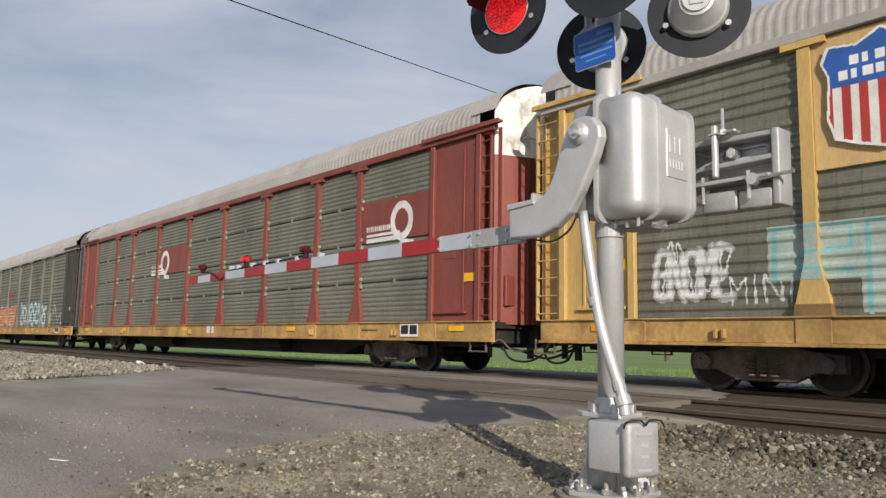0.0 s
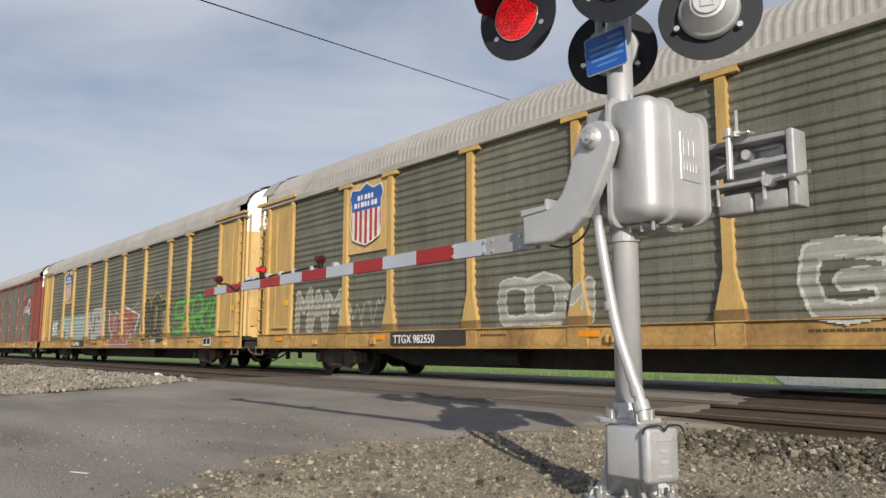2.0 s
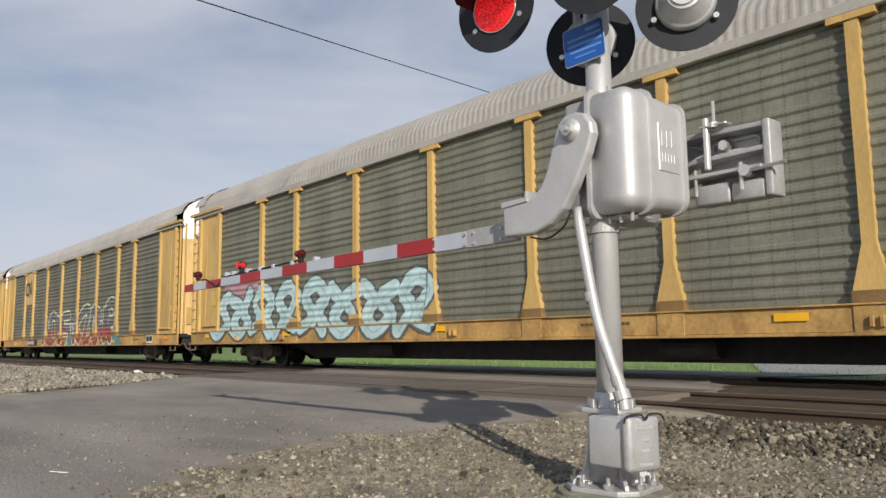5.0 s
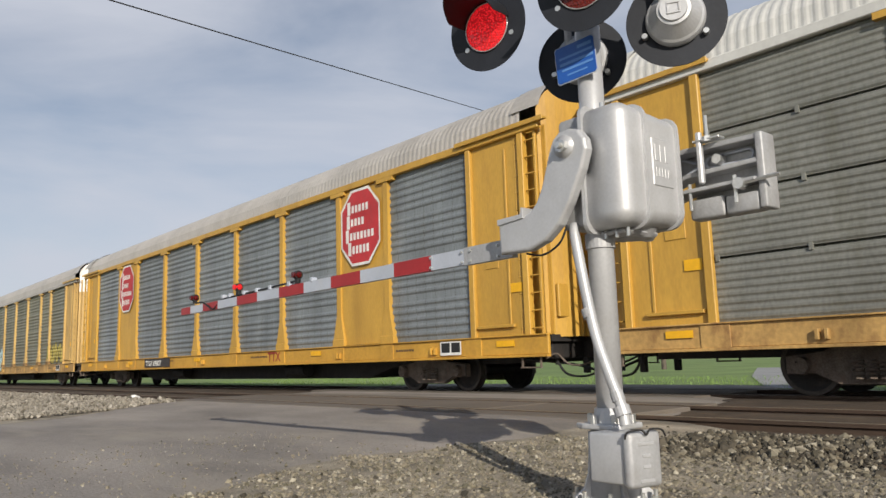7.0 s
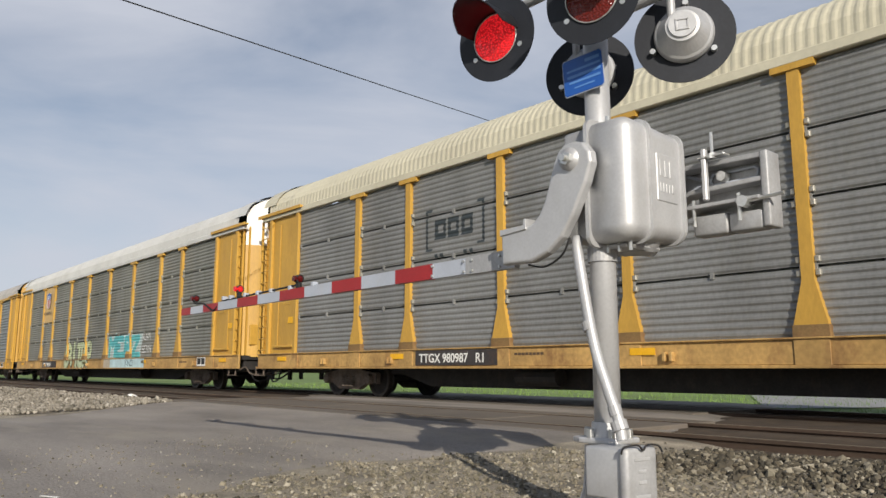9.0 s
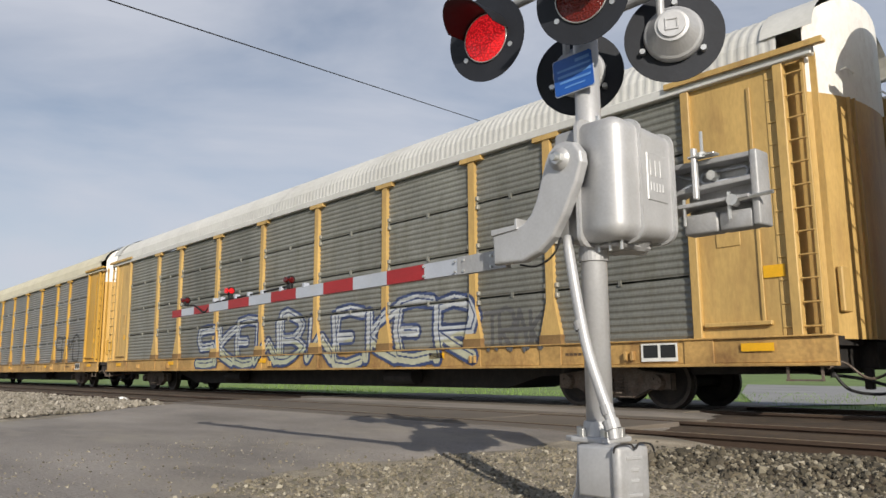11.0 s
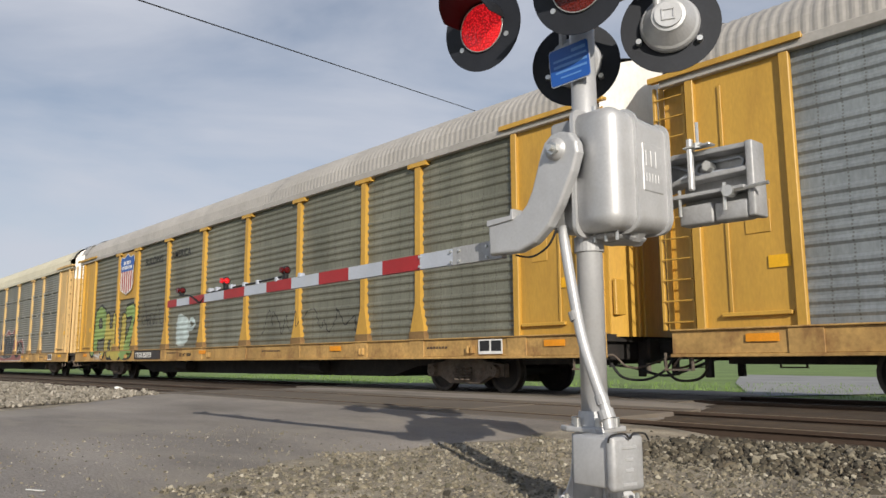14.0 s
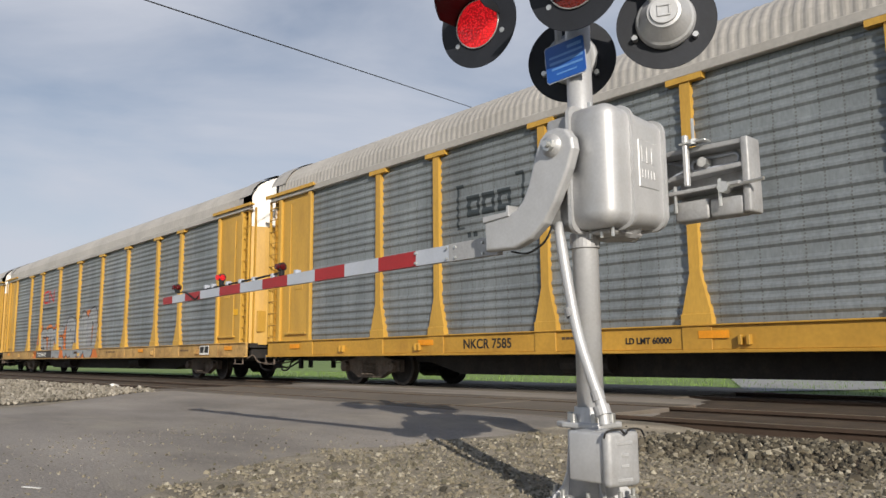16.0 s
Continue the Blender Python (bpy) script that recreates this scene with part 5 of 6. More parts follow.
def word(p, txt, x0, x1, z0, z1, fill, rim=None, rim_w=0.07, body=0.20, seed=0, second=None, inner=None, lean=0.0, soft=2, fills=None):
    """A row of fat sprayed letters: outline first, then the fill, then a second colour low down and a thin inner line."""
    rnd = random.Random(seed)
    w, bw, strokes = (x1 - x0) / len(txt), body * (z1 - z0), []
    for i, ch in enumerate(txt):
        h, drop, tilt = rnd.uniform(0.9, 1.08), rnd.uniform(-0.04, 0.05), lean + rnd.uniform(-0.06, 0.06)
        for line in GLYPHS[ch].split("|"):
            pts = []
            for q in line.split():
                a, b = int(q[0]) / 2 + rnd.uniform(-0.06, 0.06), int(q[1]) / 4 + rnd.uniform(-0.03, 0.03)
                z = z0 + bw / 2 + (z1 - z0 - bw) * (b * h + drop)
                pts.append((x0 + w * (i + 0.5) + (w - bw * 0.75) * (a - 0.5) + tilt * (z - z0), z, 0))
            strokes.append((i, [(v.x, v.y) for v in smooth_line(pts, soft)] if soft > 1 else [v[:2] for v in pts]))
    if rim:
        for i, pts in strokes:
            p.stroke(pts, bw + 2 * rim_w, rim)
    for i, pts in strokes:
        p.stroke(pts, bw, fills[i] if fills else fill)
    if second:
        edge = z0 + (z1 - z0) * (0.42 + 0.06 * np.sin(p.X * 5))
        p.put((p.g == p.colour(fill)) & (p.Z < edge), second)
    if inner:
        for i, pts in strokes:
            p.stroke([(a + bw * 0.16, b + bw * 0.12) for a, b in pts], 0.035, inner)


def scrawl(p, x0, x1, z0, z1, n, c, w=0.04, seed=0):
    """Thin looping handwriting-like line."""
    rnd = random.Random(seed)
    s = (x1 - x0) / n
    pts = [(x0 + s * (i + rnd.uniform(-0.5, 0.8)), rnd.uniform(z0, z1) if i % 2 else rnd.choice((z0, z1)) + rnd.uniform(-0.1, 0.1)) for i in range(n + 1)]
    p.stroke([(q.x, q.y) for q in smooth_line([(a, b, 0) for a, b in pts], 6)], w, c)


def shield(car, x, z, w, h, depth):
    p = Paint(x - w / 2 - 0.06, x + w / 2 + 0.06, z - 0.08, z + h + 0.08, 0.014)
    def outline(k):
        pts = [(-0.44, 0.93), (-0.2, 0.90), (0, 1.0), (0.2, 0.90), (0.44, 0.93), (0.5, 0.80), (0.44, 0.66), (0.46, 0.3), (0.40, 0.12), (0.2, 0.05), (0, 0.0), (-0.2, 0.05), (-0.40, 0.12), (-0.46, 0.3), (-0.44, 0.66), (-0.5, 0.80)]
        return [(x + a * w * k, z + h * 0.5 + (b - 0.5) * h * k) for a, b in pts]
    p.poly(outline(1.05), (0.72, 0.71, 0.68))
    p.poly(outline(1.0), (0.70, 0.68, 0.62))
    red, blue = (0.42, 0.035, 0.03), (0.025, 0.10, 0.36)
    before = p.g.copy()
    p.g[:] = 0
    p.poly(outline(1.0), red)
    m = p.g > 0
    p.g[:] = before
    stripe = (np.floor((p.X - x + w / 2) / (w / 13)) % 2 == 0) & m & (p.Z < z + h * 0.56)
    p.put(stripe, red)
    p.put(m & (p.Z >= z + h * 0.56), blue)
    for zz, ww in ((0.775, 0.27), (0.655, 0.36)):
        n = 5 if zz > 0.7 else 7
        for i in range(n):
            a = x - ww * w + 2 * ww * w * i / n
            p.rect(a, a + 2 * ww * w / n * (0.72, 0.5, 0.8)[i % 3], z + h * zz - h * 0.036, z + h * zz + h * 0.045, (0.74, 0.73, 0.7))

    p.build(car, "emblem", flat_depth(depth), "red, white and blue shield emblem")


def bars(car, x, z, h, n, w, depth, c, label, res=0.015):
    p = Paint(x - 0.02, x + n * w + 0.02, z - 0.02, z + h + 0.02, res)
    for i in range(n):
        p.rect(x + i * w, x + i * w + w * 0.7, z, z + h, c)
    p.build(car, "lettering", flat_depth(depth), label)


def lettering(car, txt, x, z, size, m, depth=0.095, label=""):
    me = text_mesh(txt, size, "lettering", 0.004)
    me.materials.clear()
    me.materials.append(m)
    ob = place("lettering", me, car, label)
    ob.matrix_basis = Matrix.Translation((x, -HALF - depth, z)) @ FACING
    return ob


def autorack(k, sp):
    car = thing("autorack_car", pose(X_START + CAR_PITCH * k, Y_TRAIN, RAIL_TOP), sp["label"], "railway car", "cars of the passing train")
    st, pm, body = sp["style"], M[sp["panel"]], M[sp["paint"]]
    post_m = M[sp.get("post", sp["paint"])]
    sill_m = M[sp.get("sill", "sill_yellow")]
    flip = Matrix.Rotation(math.pi, 4, "Z")

    def at(x, y, z, side):
        """Side 0 is seen from -y; side 1 is the same thing turned about."""
        if side == 0:
            return Matrix.Translation((x, -y, z))
        return Matrix.Translation((BODY - x, y, z)) @ flip

    for side in (0, 1):
        for i, w in enumerate(BAYS):
            me = cached(("side_panel", st, w, sp["panel"]), make_panel(st, w), pm)
            place("side_panel", me, car, "", at(POSTS[i], HALF - 0.08, Z0, side))
        me = cached(("post", sp.get("post", sp["paint"]), sp.get("clean")), make_post, [post_m, post_m if sp["paint"] == "red" or sp.get("clean") else M["foot"]])
        for x in POSTS[1:-1]:
            post = place("post", me, car, "", at(x, HALF - 0.055, Z0, side))
            if st == "new" and side == 0:
                for r, dx, dz in itertools.product((1, 2, 3), (-0.125, 0.125), (-0.13, 0.05)):
                    place("joint_clip", cached(("joint_clip", "j"), make_joint_clip, M["clip"]), post, "", Matrix.Translation((dx, 0, r * (Z1 - Z0) / 4 + dz)))
        me2 = cached(("ladder_stile", sp["paint"]), make_ladder_stile, body)
        me3 = cached(("rung", sp["paint"]), make_rung, body)
        for far in (0, 1):
            base = at(0, HALF - 0.06, Z0, side)
            if far:
                base = at(BODY, HALF - 0.06, Z0, side) @ Matrix.Scale(-1, 4, (1, 0, 0))
            for nm, fn, ox, oz in (("end_sheet", make_end_sheet, 0, 0), ("end_post", make_end_post, 0.53, 0), ("end_post", make_end_post, 1.96, 0), ("stiffener", make_stiffener, 0.96, 0),
                                   ("access_plate", make_access_plate, 1.25, 1.3), ("ledge", make_ledge, 0.86, 0.16)):
                place(nm, cached((nm, sp["paint"]), fn, body), car, "", base @ Matrix.Translation((ox, 0, oz)))
            place("end_header", cached(("end_header", sp["paint"]), make_header, body), car, "", base @ Matrix.Translation((0, 0, -Z0)))
            lx = -0.10 if not far else BODY - 0.72
            for s_ in (0, 0.5):
                stile = place("ladder_stile", me2, car, "", at(lx + s_, HALF - 0.03, Z0, side))
                if s_ == 0:
                    for r in range(12):
                        place("rung", me3, stile, "", Matrix.Translation((0, -0.03, 0.12 + 0.315 * r)))
            place("ladder_back", cached(("ladder_back", sp["paint"]), lambda bm: box(bm, (-0.02, -0.01, 0), (0.62, 0.02, Z1 - Z0 + 0.1)), body), car, "", at(lx, HALF - 0.30 + 0.12, Z0, side))
            place("step", cached(("step", "s"), make_step, M["gear"]), car, "", at(lx, HALF, 0, side))
        place("eave_beam", cached(("eave_beam", sp.get("eave", sp["roof"])), make_eave, M[sp.get("eave", sp["roof"])]), car, "", at(0, HALF - 0.02, 0, side))
        place("side_sill", cached(("side_sill", sp.get("sill", "sill_yellow")), make_sill, sill_m), car, "", at(0, HALF - 0.02, 0, side))
    place("roof", cached(("roof", sp["roof"]), make_roof, M[sp["roof"]]), car)
    place("roof_end_sheet", cached(("roof_end_sheet", sp["roof"]), make_roof_cap, M[sp["roof"]]), car)
    place("roof_end_sheet", MESH[("roof_end_sheet", sp["roof"])], car, "", Matrix.Translation((BODY - 0.77, 0, 0)))
    for far in (0, 1):
        m = Matrix.Translation((BODY - 0.22, 0, 0)) if far else Matrix.Translation((0.02, 0, 0)) @ flip
        dm, hm = sp.get("end", sp["paint"]), sp.get("head", "white_end")
        door = place("end_door", cached(("end_door", dm), make_end(True), M[dm]), car, "", m)
        head = place("end_door_head", cached(("end_door_head", hm), make_end(False), M[hm]), car, "", m)
        for nm, fn, paint_, host, ys in (("door_stile", make_door_stile, dm, door, (-0.72, -0.60, 0.60, 0.72)), ("door_plate", make_door_plate, dm, door, (-1.07, 1.07)), ("grab_hoop", make_grab_hoop, hm, head, (-0.7, 0.7))):
            for y in ys:
                place(nm, cached((nm, paint_), fn, M[paint_]), host, "", Matrix.Translation((0.34 * (1 - abs(y / 1.4) ** 2.4), y, 0)))
        cm = Matrix.Translation((BODY - 0.1, 0, 0)) @ flip if far else Matrix.Translation((0.1, 0, 0))
        place("coupler", cached(("coupler", "c"), make_coupler, M["black"]), car, "", cm)
        mir = cm if not far else cm @ Matrix.Scale(-1, 4, (0, 1, 0))
        place("cut_lever", cached(("cut_lever", "c"), make_cut_lever, M["gear"]), car, "", mir)
        place("short_hose", cached(("short_hose", "c"), make_short_hose, M["rubber"]), car, "", mir)
    bm = bmesh.new()
    tube(bm, smooth_line([(BODY - 1.2, -0.9, 0.62), (BODY - 0.2, -0.7, 0.50), (BODY + 0.35, -0.5, 0.36), (BODY + 0.9, -0.5, 0.50), (BODY + 1.3, -0.6, 0.62)], 6), 0.025, 6)
    if "hose" not in MESH:
        me = bpy.data.meshes.new("air_hose")
        bm.to_mesh(me)
        me.materials.append(M["rubber"])
        MESH["hose"] = me
    bm.free()
    place("air_hose", MESH["hose"], car, "black brake hose")
    place("underframe", cached(("underframe", "u"), make_under, M["black"]), car)
    for x in (3.85, BODY - 3.85):
        tk = place("truck", cached(("truck", "t"), make_bolster, M["black"]), car, "four-wheel truck", Matrix.Translation((x, 0, 0)))
        for s in (0, 1):
            place("side_frame", cached(("side_frame", "f"), make_sideframe, [M["frame_iron"], M["gear"]]), tk, "", Matrix.Translation((0, -1.0, 0)) if s == 0 else Matrix.Translation((0, 1.0, 0)) @ flip)
        for dx in (-0.89, 0.89):
            w = place("wheelset", cached(("wheelset", "w"), make_wheelset, [M["black"], M["tread"]]), tk)
            w.matrix_parent_inverse = Matrix.Translation((dx, 0, 0.42))
            WHEELS.append(w)
    # yellow reflector patches and stencil plates along the sill
    for x in sp.get("marks", (1.2, 6.2, 12.4, 19.6, 26.2)):
        place("reflector", cached(("reflector", sp.get("mark", "paint_mark")), lambda bm: box(bm, (0, -0.006, 0), (0.46, 0, 0.11)), M[sp.get("mark", "paint_mark")]), car, "", at(x, HALF + 0.088, 0.86, 0))
    sx = sp.get("stencil", 24.6)
    plate_ = place("stencil_plate", cached(("stencil_plate", "s"), lambda bm: box(bm, (0, -0.006, 0), (0.62, 0, 0.27)), M["paint_white"]), car, "black and white stencil plate", at(sx, HALF + 0.09, 0.74, 0))
    for x0_ in (0.04, 0.34):
        place("dark_field", cached(("dark_field", "s"), lambda bm: box(bm, (0, -0.004, 0), (0.25, 0, 0.19)), M["paint_black"]), plate_, "", Matrix.Translation((x0_, -0.006, 0.055)))
    for i_, (x_, w_) in enumerate(((9.9, 0.8), (16.3, 1.0), (23.1, 0.7))):
        bars(car, x_, 0.90 - 0.02 * i_, 0.035, int(w_ / 0.09), 0.09, 0.07, (0.10, 0.06, 0.03), "small worn stencil marks")
    if sp.get("notice", True):
        for x in (1.55, BODY - 0.95):
            place("notice", cached(("notice", "n"), lambda bm: box(bm, (0, -0.006, 0), (0.30, 0, 0.17)), M["paint_mark"]), car, "", at(x, HALF - 0.02 + 0.025, 1.85, 0))
    for i, (c, x0, x1, z0, z1) in enumerate(sp.get("sheets", ())):
        place("flat_sheet", cached(("flat_sheet", c, x0, x1, z0, z1), lambda bm: box(bm, (x0, -0.06, z0), (x1, 0, z1), 0.006), M[c]), car, "flat painted sheet between two posts", at(0, HALF - 0.055, 0, 0))
    if "number" in sp:
        txt, x, m, plate = sp["number"]
        if plate:
            place("number_plate", cached(("number_plate", plate), lambda bm: box(bm, (0, -0.008, 0), (plate, 0, 0.30)), M["dark_end"]), car, "black panel with stencilled lettering", at(x - 0.12, HALF + 0.088, 0.72, 0))
        lettering(car, txt, x, 0.78, 0.25, M[m], 0.098 if plate else 0.07, "stencilled lettering on the sill")
    if "art" in sp:
        sp["art"](car, st)
    return car


WHEELS = []


def art_canvas(x0=0.8, x1=BODY - 0.8, z0=0.66, z1=3.2):
    return Paint(x0, x1, z0, z1)


def art_red_car(car, st):
    for x, z in ((23.1, 3.05), (8.9, 3.05)):
        p = Paint(x - 0.1, x + 2.1, z - 0.4, z + 0.9, 0.02)
        w = (0.70, 0.68, 0.66)
        p.stroke([(x + 1.35 + 0.33 * math.cos(a / 10), z + 0.28 + 0.36 * math.sin(a / 10)) for a in range(-2, 60)], 0.17, w)
        p.stroke([(x + 1.38, z - 0.22), (x + 1.75, z - 0.26)], 0.15, w)
        p.rect(x, x + 1.2, z - 0.14, z - 0.04, w).rect(x, x + 1.3, z + 0.0, z + 0.07, w)
        for i in range(13):
            p.rect(x + 0.08 * i, x + 0.08 * i + 0.05, z + 0.12, z + 0.24, w)
        p.build(car, "emblem", flat_depth(0.012), "white wheel-shaped emblem with bars")
    bars(car, 14.4, 0.80, 0.20, 3, 0.36, 0.07, (0.7, 0.68, 0.64), "white bars on a black panel")


def art_far_left(car, st):
    p = art_canvas(8, 26)
    forms(p, 9, 15, 1.2, 2.2, 6, ORANGE, WHITE, 0.05, 0.25, 1)
    forms(p, 16, 22, 1.2, 2.3, 6, PALEBLUE, SLATE, 0.05, 0.22, 2)
    scrawl(p, 22.5, 25.5, 1.3, 2.2, 10, WHITE, 0.05, 3)
    p.build(car, "graffiti", side_depth(st), "orange and pale blue spray-painted graffiti")
    bars(car, 12.4, 2.9, 0.35, 4, 0.3, 0.0, (0.45, 0.1, 0.07), "faded red bars")


def art_shield_a(car, st):
    shield(car, 5.75, 3.18, 1.42, 1.50, 0.066)
    lettering(car, "LD LMT 60000", 10.9, 0.80, 0.14, M["paint_black"], 0.07, "small stencilled load marking")
    lettering(car, "TTX", 19.3, 0.78, 0.30, M["paint_white"], 0.1, "white stencilled lettering on the sill")
    p = art_canvas(2.1, 26)
    word(p, "GNOME", 2.35, 3.65, 1.35, 2.05, WHITE, (0.40, 0.40, 0.37), 0.035, 0.09, 5, soft=3)
    scrawl(p, 2.4, 3.6, 1.45, 2.15, 12, WHITE, 0.03, 6)
    word(p, "MINT", 3.6, 4.6, 1.25, 1.65, WHITE, None, 0, 0.08, 9)
    for x, w in ((4.25, 1.0), (5.45, 1.0), (6.75, 1.6), (8.5, 1.2)):
        z = 1.55 if x < 5 else 1.1
        p.rect(x - 0.1, x + w + 0.1, z, 2.3, (0.34, 0.41, 0.37))
        p.stroke([(x, z), (x, 2.25), (x + w, 2.25), (x + w, 1.95), (x + 0.35, 1.9), (x + 0.35, z + 0.15), (x + w, z + 0.1)], 0.05, TEAL)
    word(p, "HORN", 9.8, 12.5, 1.15, 2.5, (0.42, 0.42, 0.40), (0.60, 0.58, 0.54), 0.04, 0.16, 7, inner=(0.30, 0.24, 0.20))
    ragged = [(13.1, 2.40), (14.1, 1.98), (14.1, 2.32), (15.2, 1.95), (15.5, 2.48), (17.5, 2.05), (17.0, 1.32), (16.5, 1.5), (16.4, 0.70), (13.5, 0.70), (13.6, 1.3), (13.25, 1.5)]
    mx, mz = sum(a for a, b in ragged) / 12, sum(b for a, b in ragged) / 12
    p.poly(ragged, WHITE).poly([(mx + (a - mx) * 0.93, mz + (b - mz) * 0.88) for a, b in ragged], SALMON)
    p.rect(13.6, 17.4, 0.68, 0.80, (0.33, 0.16, 0.13))
    word(p, "MFW", 13.8, 16.9, 0.95, 1.9, (0.30, 0.14, 0.12), (0.62, 0.58, 0.55), 0.025, 0.2, 2)
    p.poly([(14.5, 1.85), (14.95, 2.05), (14.7, 0.9)], (0.14, 0.10, 0.10)).poly([(16.5, 1.7), (17.0, 1.75), (16.8, 1.42)], (0.14, 0.13, 0.14))
    scrawl(p, 16.6, 17.4, 2.3, 2.6, 10, WHITE, 0.03, 8)
    word(p, "BOC", 18.1, 20.7, 0.95, 2.55, (0.035, 0.04, 0.04), YELL, 0.07, 0.26, 10, inner=(0.30, 0.29, 0.14))
    p.stroke([(20.55, 2.3), (20.75, 2.6), (21.0, 2.55), (20.95, 2.25), (20.7, 2.1)], 0.05, YELL)
    word(p, "SERKE", 21.3, 25.5, 1.15, 2.45, GREEN, (0.045, 0.10, 0.04), 0.05, 0.17, 13, inner=(0.20, 0.42, 0.12), lean=0.25)
    scrawl(p, 21.3, 25.2, 1.6, 2.7, 14, (0.17, 0.30, 0.09), 0.04, 4)
    p.build(car, "graffiti", side_depth(st), "white, salmon, black and green spray-painted graffiti")


def art_shield_b(car, st):
    shield(car, 5.75, 3.18, 1.42, 1.50, 0.066)
    p = art_canvas(1.9, 20)
    word(p, "MAM", 2.2, 4.6, 1.1, 2.2, (0.30, 0.29, 0.23), (0.47, 0.46, 0.41), 0.05, 0.14, 5)
    scrawl(p, 4.9, 6.4, 1.3, 1.8, 12, (0.42, 0.42, 0.38), 0.03, 15)
    word(p, "GOE", 16.3, 19.3, 1.1, 2.1, (0.33, 0.33, 0.29), (0.56, 0.56, 0.52), 0.05, 0.2, 4)
    word(p, "COM", 10.4, 12.6, 1.1, 1.9, (0.34, 0.34, 0.30), (0.50, 0.50, 0.47), 0.04, 0.2, 6)
    p.build(car, "graffiti", side_depth(st), "faint white spray-painted graffiti")


def art_noodle(car, st):
    p = Paint(4.9, 6.6, 3.2, 4.5, 0.02)
    z = 3.55
    p.stroke([(q.x, q.y) for q in smooth_line([(5.85, z + 0.62, 0), (5.2, z + 0.60, 0), (5.1, z + 0.3, 0), (5.2, z + 0.04, 0), (5.7, z + 0.0, 0)], 6)] + [(5.75, z), (5.72, z + 0.6), (6.25, z + 0.02), (6.22, z + 0.72)], 0.11, BLACK)
    p.build(car, "emblem", flat_depth(0.066), "black winding line emblem")
    p = art_canvas(8.6, 22.5)
    sea = (0.08, 0.24, 0.26)
    p.poly([(8.9, 0.68), (9.3, 1.0), (9.3, 1.6), (9.6, 0.68)], sea).poly([(13.0, 0.68), (13.6, 1.7), (15.3, 1.3), (15.4, 0.68)], sea)
    p.poly([(19.6, 0.68), (20.2, 1.7), (21.0, 1.35), (21.9, 0.68)], sea)
    smoke, brick_red = (0.10, 0.11, 0.13), (0.30, 0.05, 0.035)
    for txt, a, b, top, sd in (("NOMS", 9.35, 13.9, 2.25, 1), ("KZOWR", 14.95, 20.5, 2.42, 3)):
        word(p, txt, a, b, 0.70, top, smoke, CREAM, 0.075, 0.235, sd, brick_red, (0.40, 0.37, 0.35), soft=2)
    word(p, "TS", 13.9, 14.8, 1.25, 1.75, WHITE, None, 0, 0.2, 8)
    for x in (9.7, 11.6, 13.6, 15.9, 17.4, 18.9):
        p.stroke([(x, 0.70), (x + 0.35, 0.95), (x + 0.6, 0.72)], 0.08, (0.55, 0.50, 0.22))
    p.build(car, "graffiti", side_depth(st), "large red, slate and cream spray-painted graffiti")
    lettering(car, "TTX", 18.6, 0.78, 0.27, spray((0.35, 0.12, 0.04)), 0.1, "worn red stencilled lettering on the sill")


def art_bubbles(car, st):
    p = art_canvas(0.9, 14)
    p.ell(3.6, 2.4, 1.3, 0.5, PINK)
    forms(p, 1.4, 12.5, 0.95, 2.1, 8, PALEBLUE, (0.10, 0.12, 0.12), 0.07, 0.34, 2, None, (0.30, 0.48, 0.5))
    p.build(car, "graffiti", side_depth(st), "pale blue bubble graffiti with dark outlines")
    p = art_canvas(22, 26)
    forms(p, 22.6, 25.4, 1.2, 2.0, 4, YELL, BLACK, 0.05, 0.25, 3)
    p.build(car, "graffiti", side_depth(st), "yellow and black spray-painted graffiti")


def art_octagon(car, st):
    for x, zb in ((21.80, 2.92), (5.70, 2.92)):
        p = Paint(x - 0.95, x + 0.95, zb - 0.1, zb + 2.0, 0.016)
        oc = lambda r: [(x + 0.80 * r * a, zb + 0.92 + 0.92 * r * b) for a, b in ((-0.45, 1), (0.45, 1), (1, 0.5), (1, -0.5), (0.45, -1), (-0.45, -1), (-1, -0.5), (-1, 0.5))]
        p.poly(oc(1.0), (0.70, 0.68, 0.64)).poly(oc(0.93), (0.45, 0.03, 0.035))
        for i, (n, x0) in enumerate(((6, -0.52), (5, -0.55), (8, -0.60), (6, -0.5))):
            z = zb + 1.34 - 0.33 * i
            p.rect(x + x0, x + x0 + 0.13, z - 0.10, z + 0.22, (0.72, 0.7, 0.67))
            for j in range(1, n):
                p.rect(x + x0 + 0.03 + 0.145 * j, x + x0 + 0.125 + 0.145 * j, z - 0.06, z + 0.12, (0.72, 0.7, 0.67))
        p.build(car, "emblem", flat_depth(0.066), "red octagon emblem with white bars")
    lettering(car, "TTX", 17.35, 0.76, 0.36, spray((0.30, 0.03, 0.02)), 0.09, "red stencilled lettering on the sill")


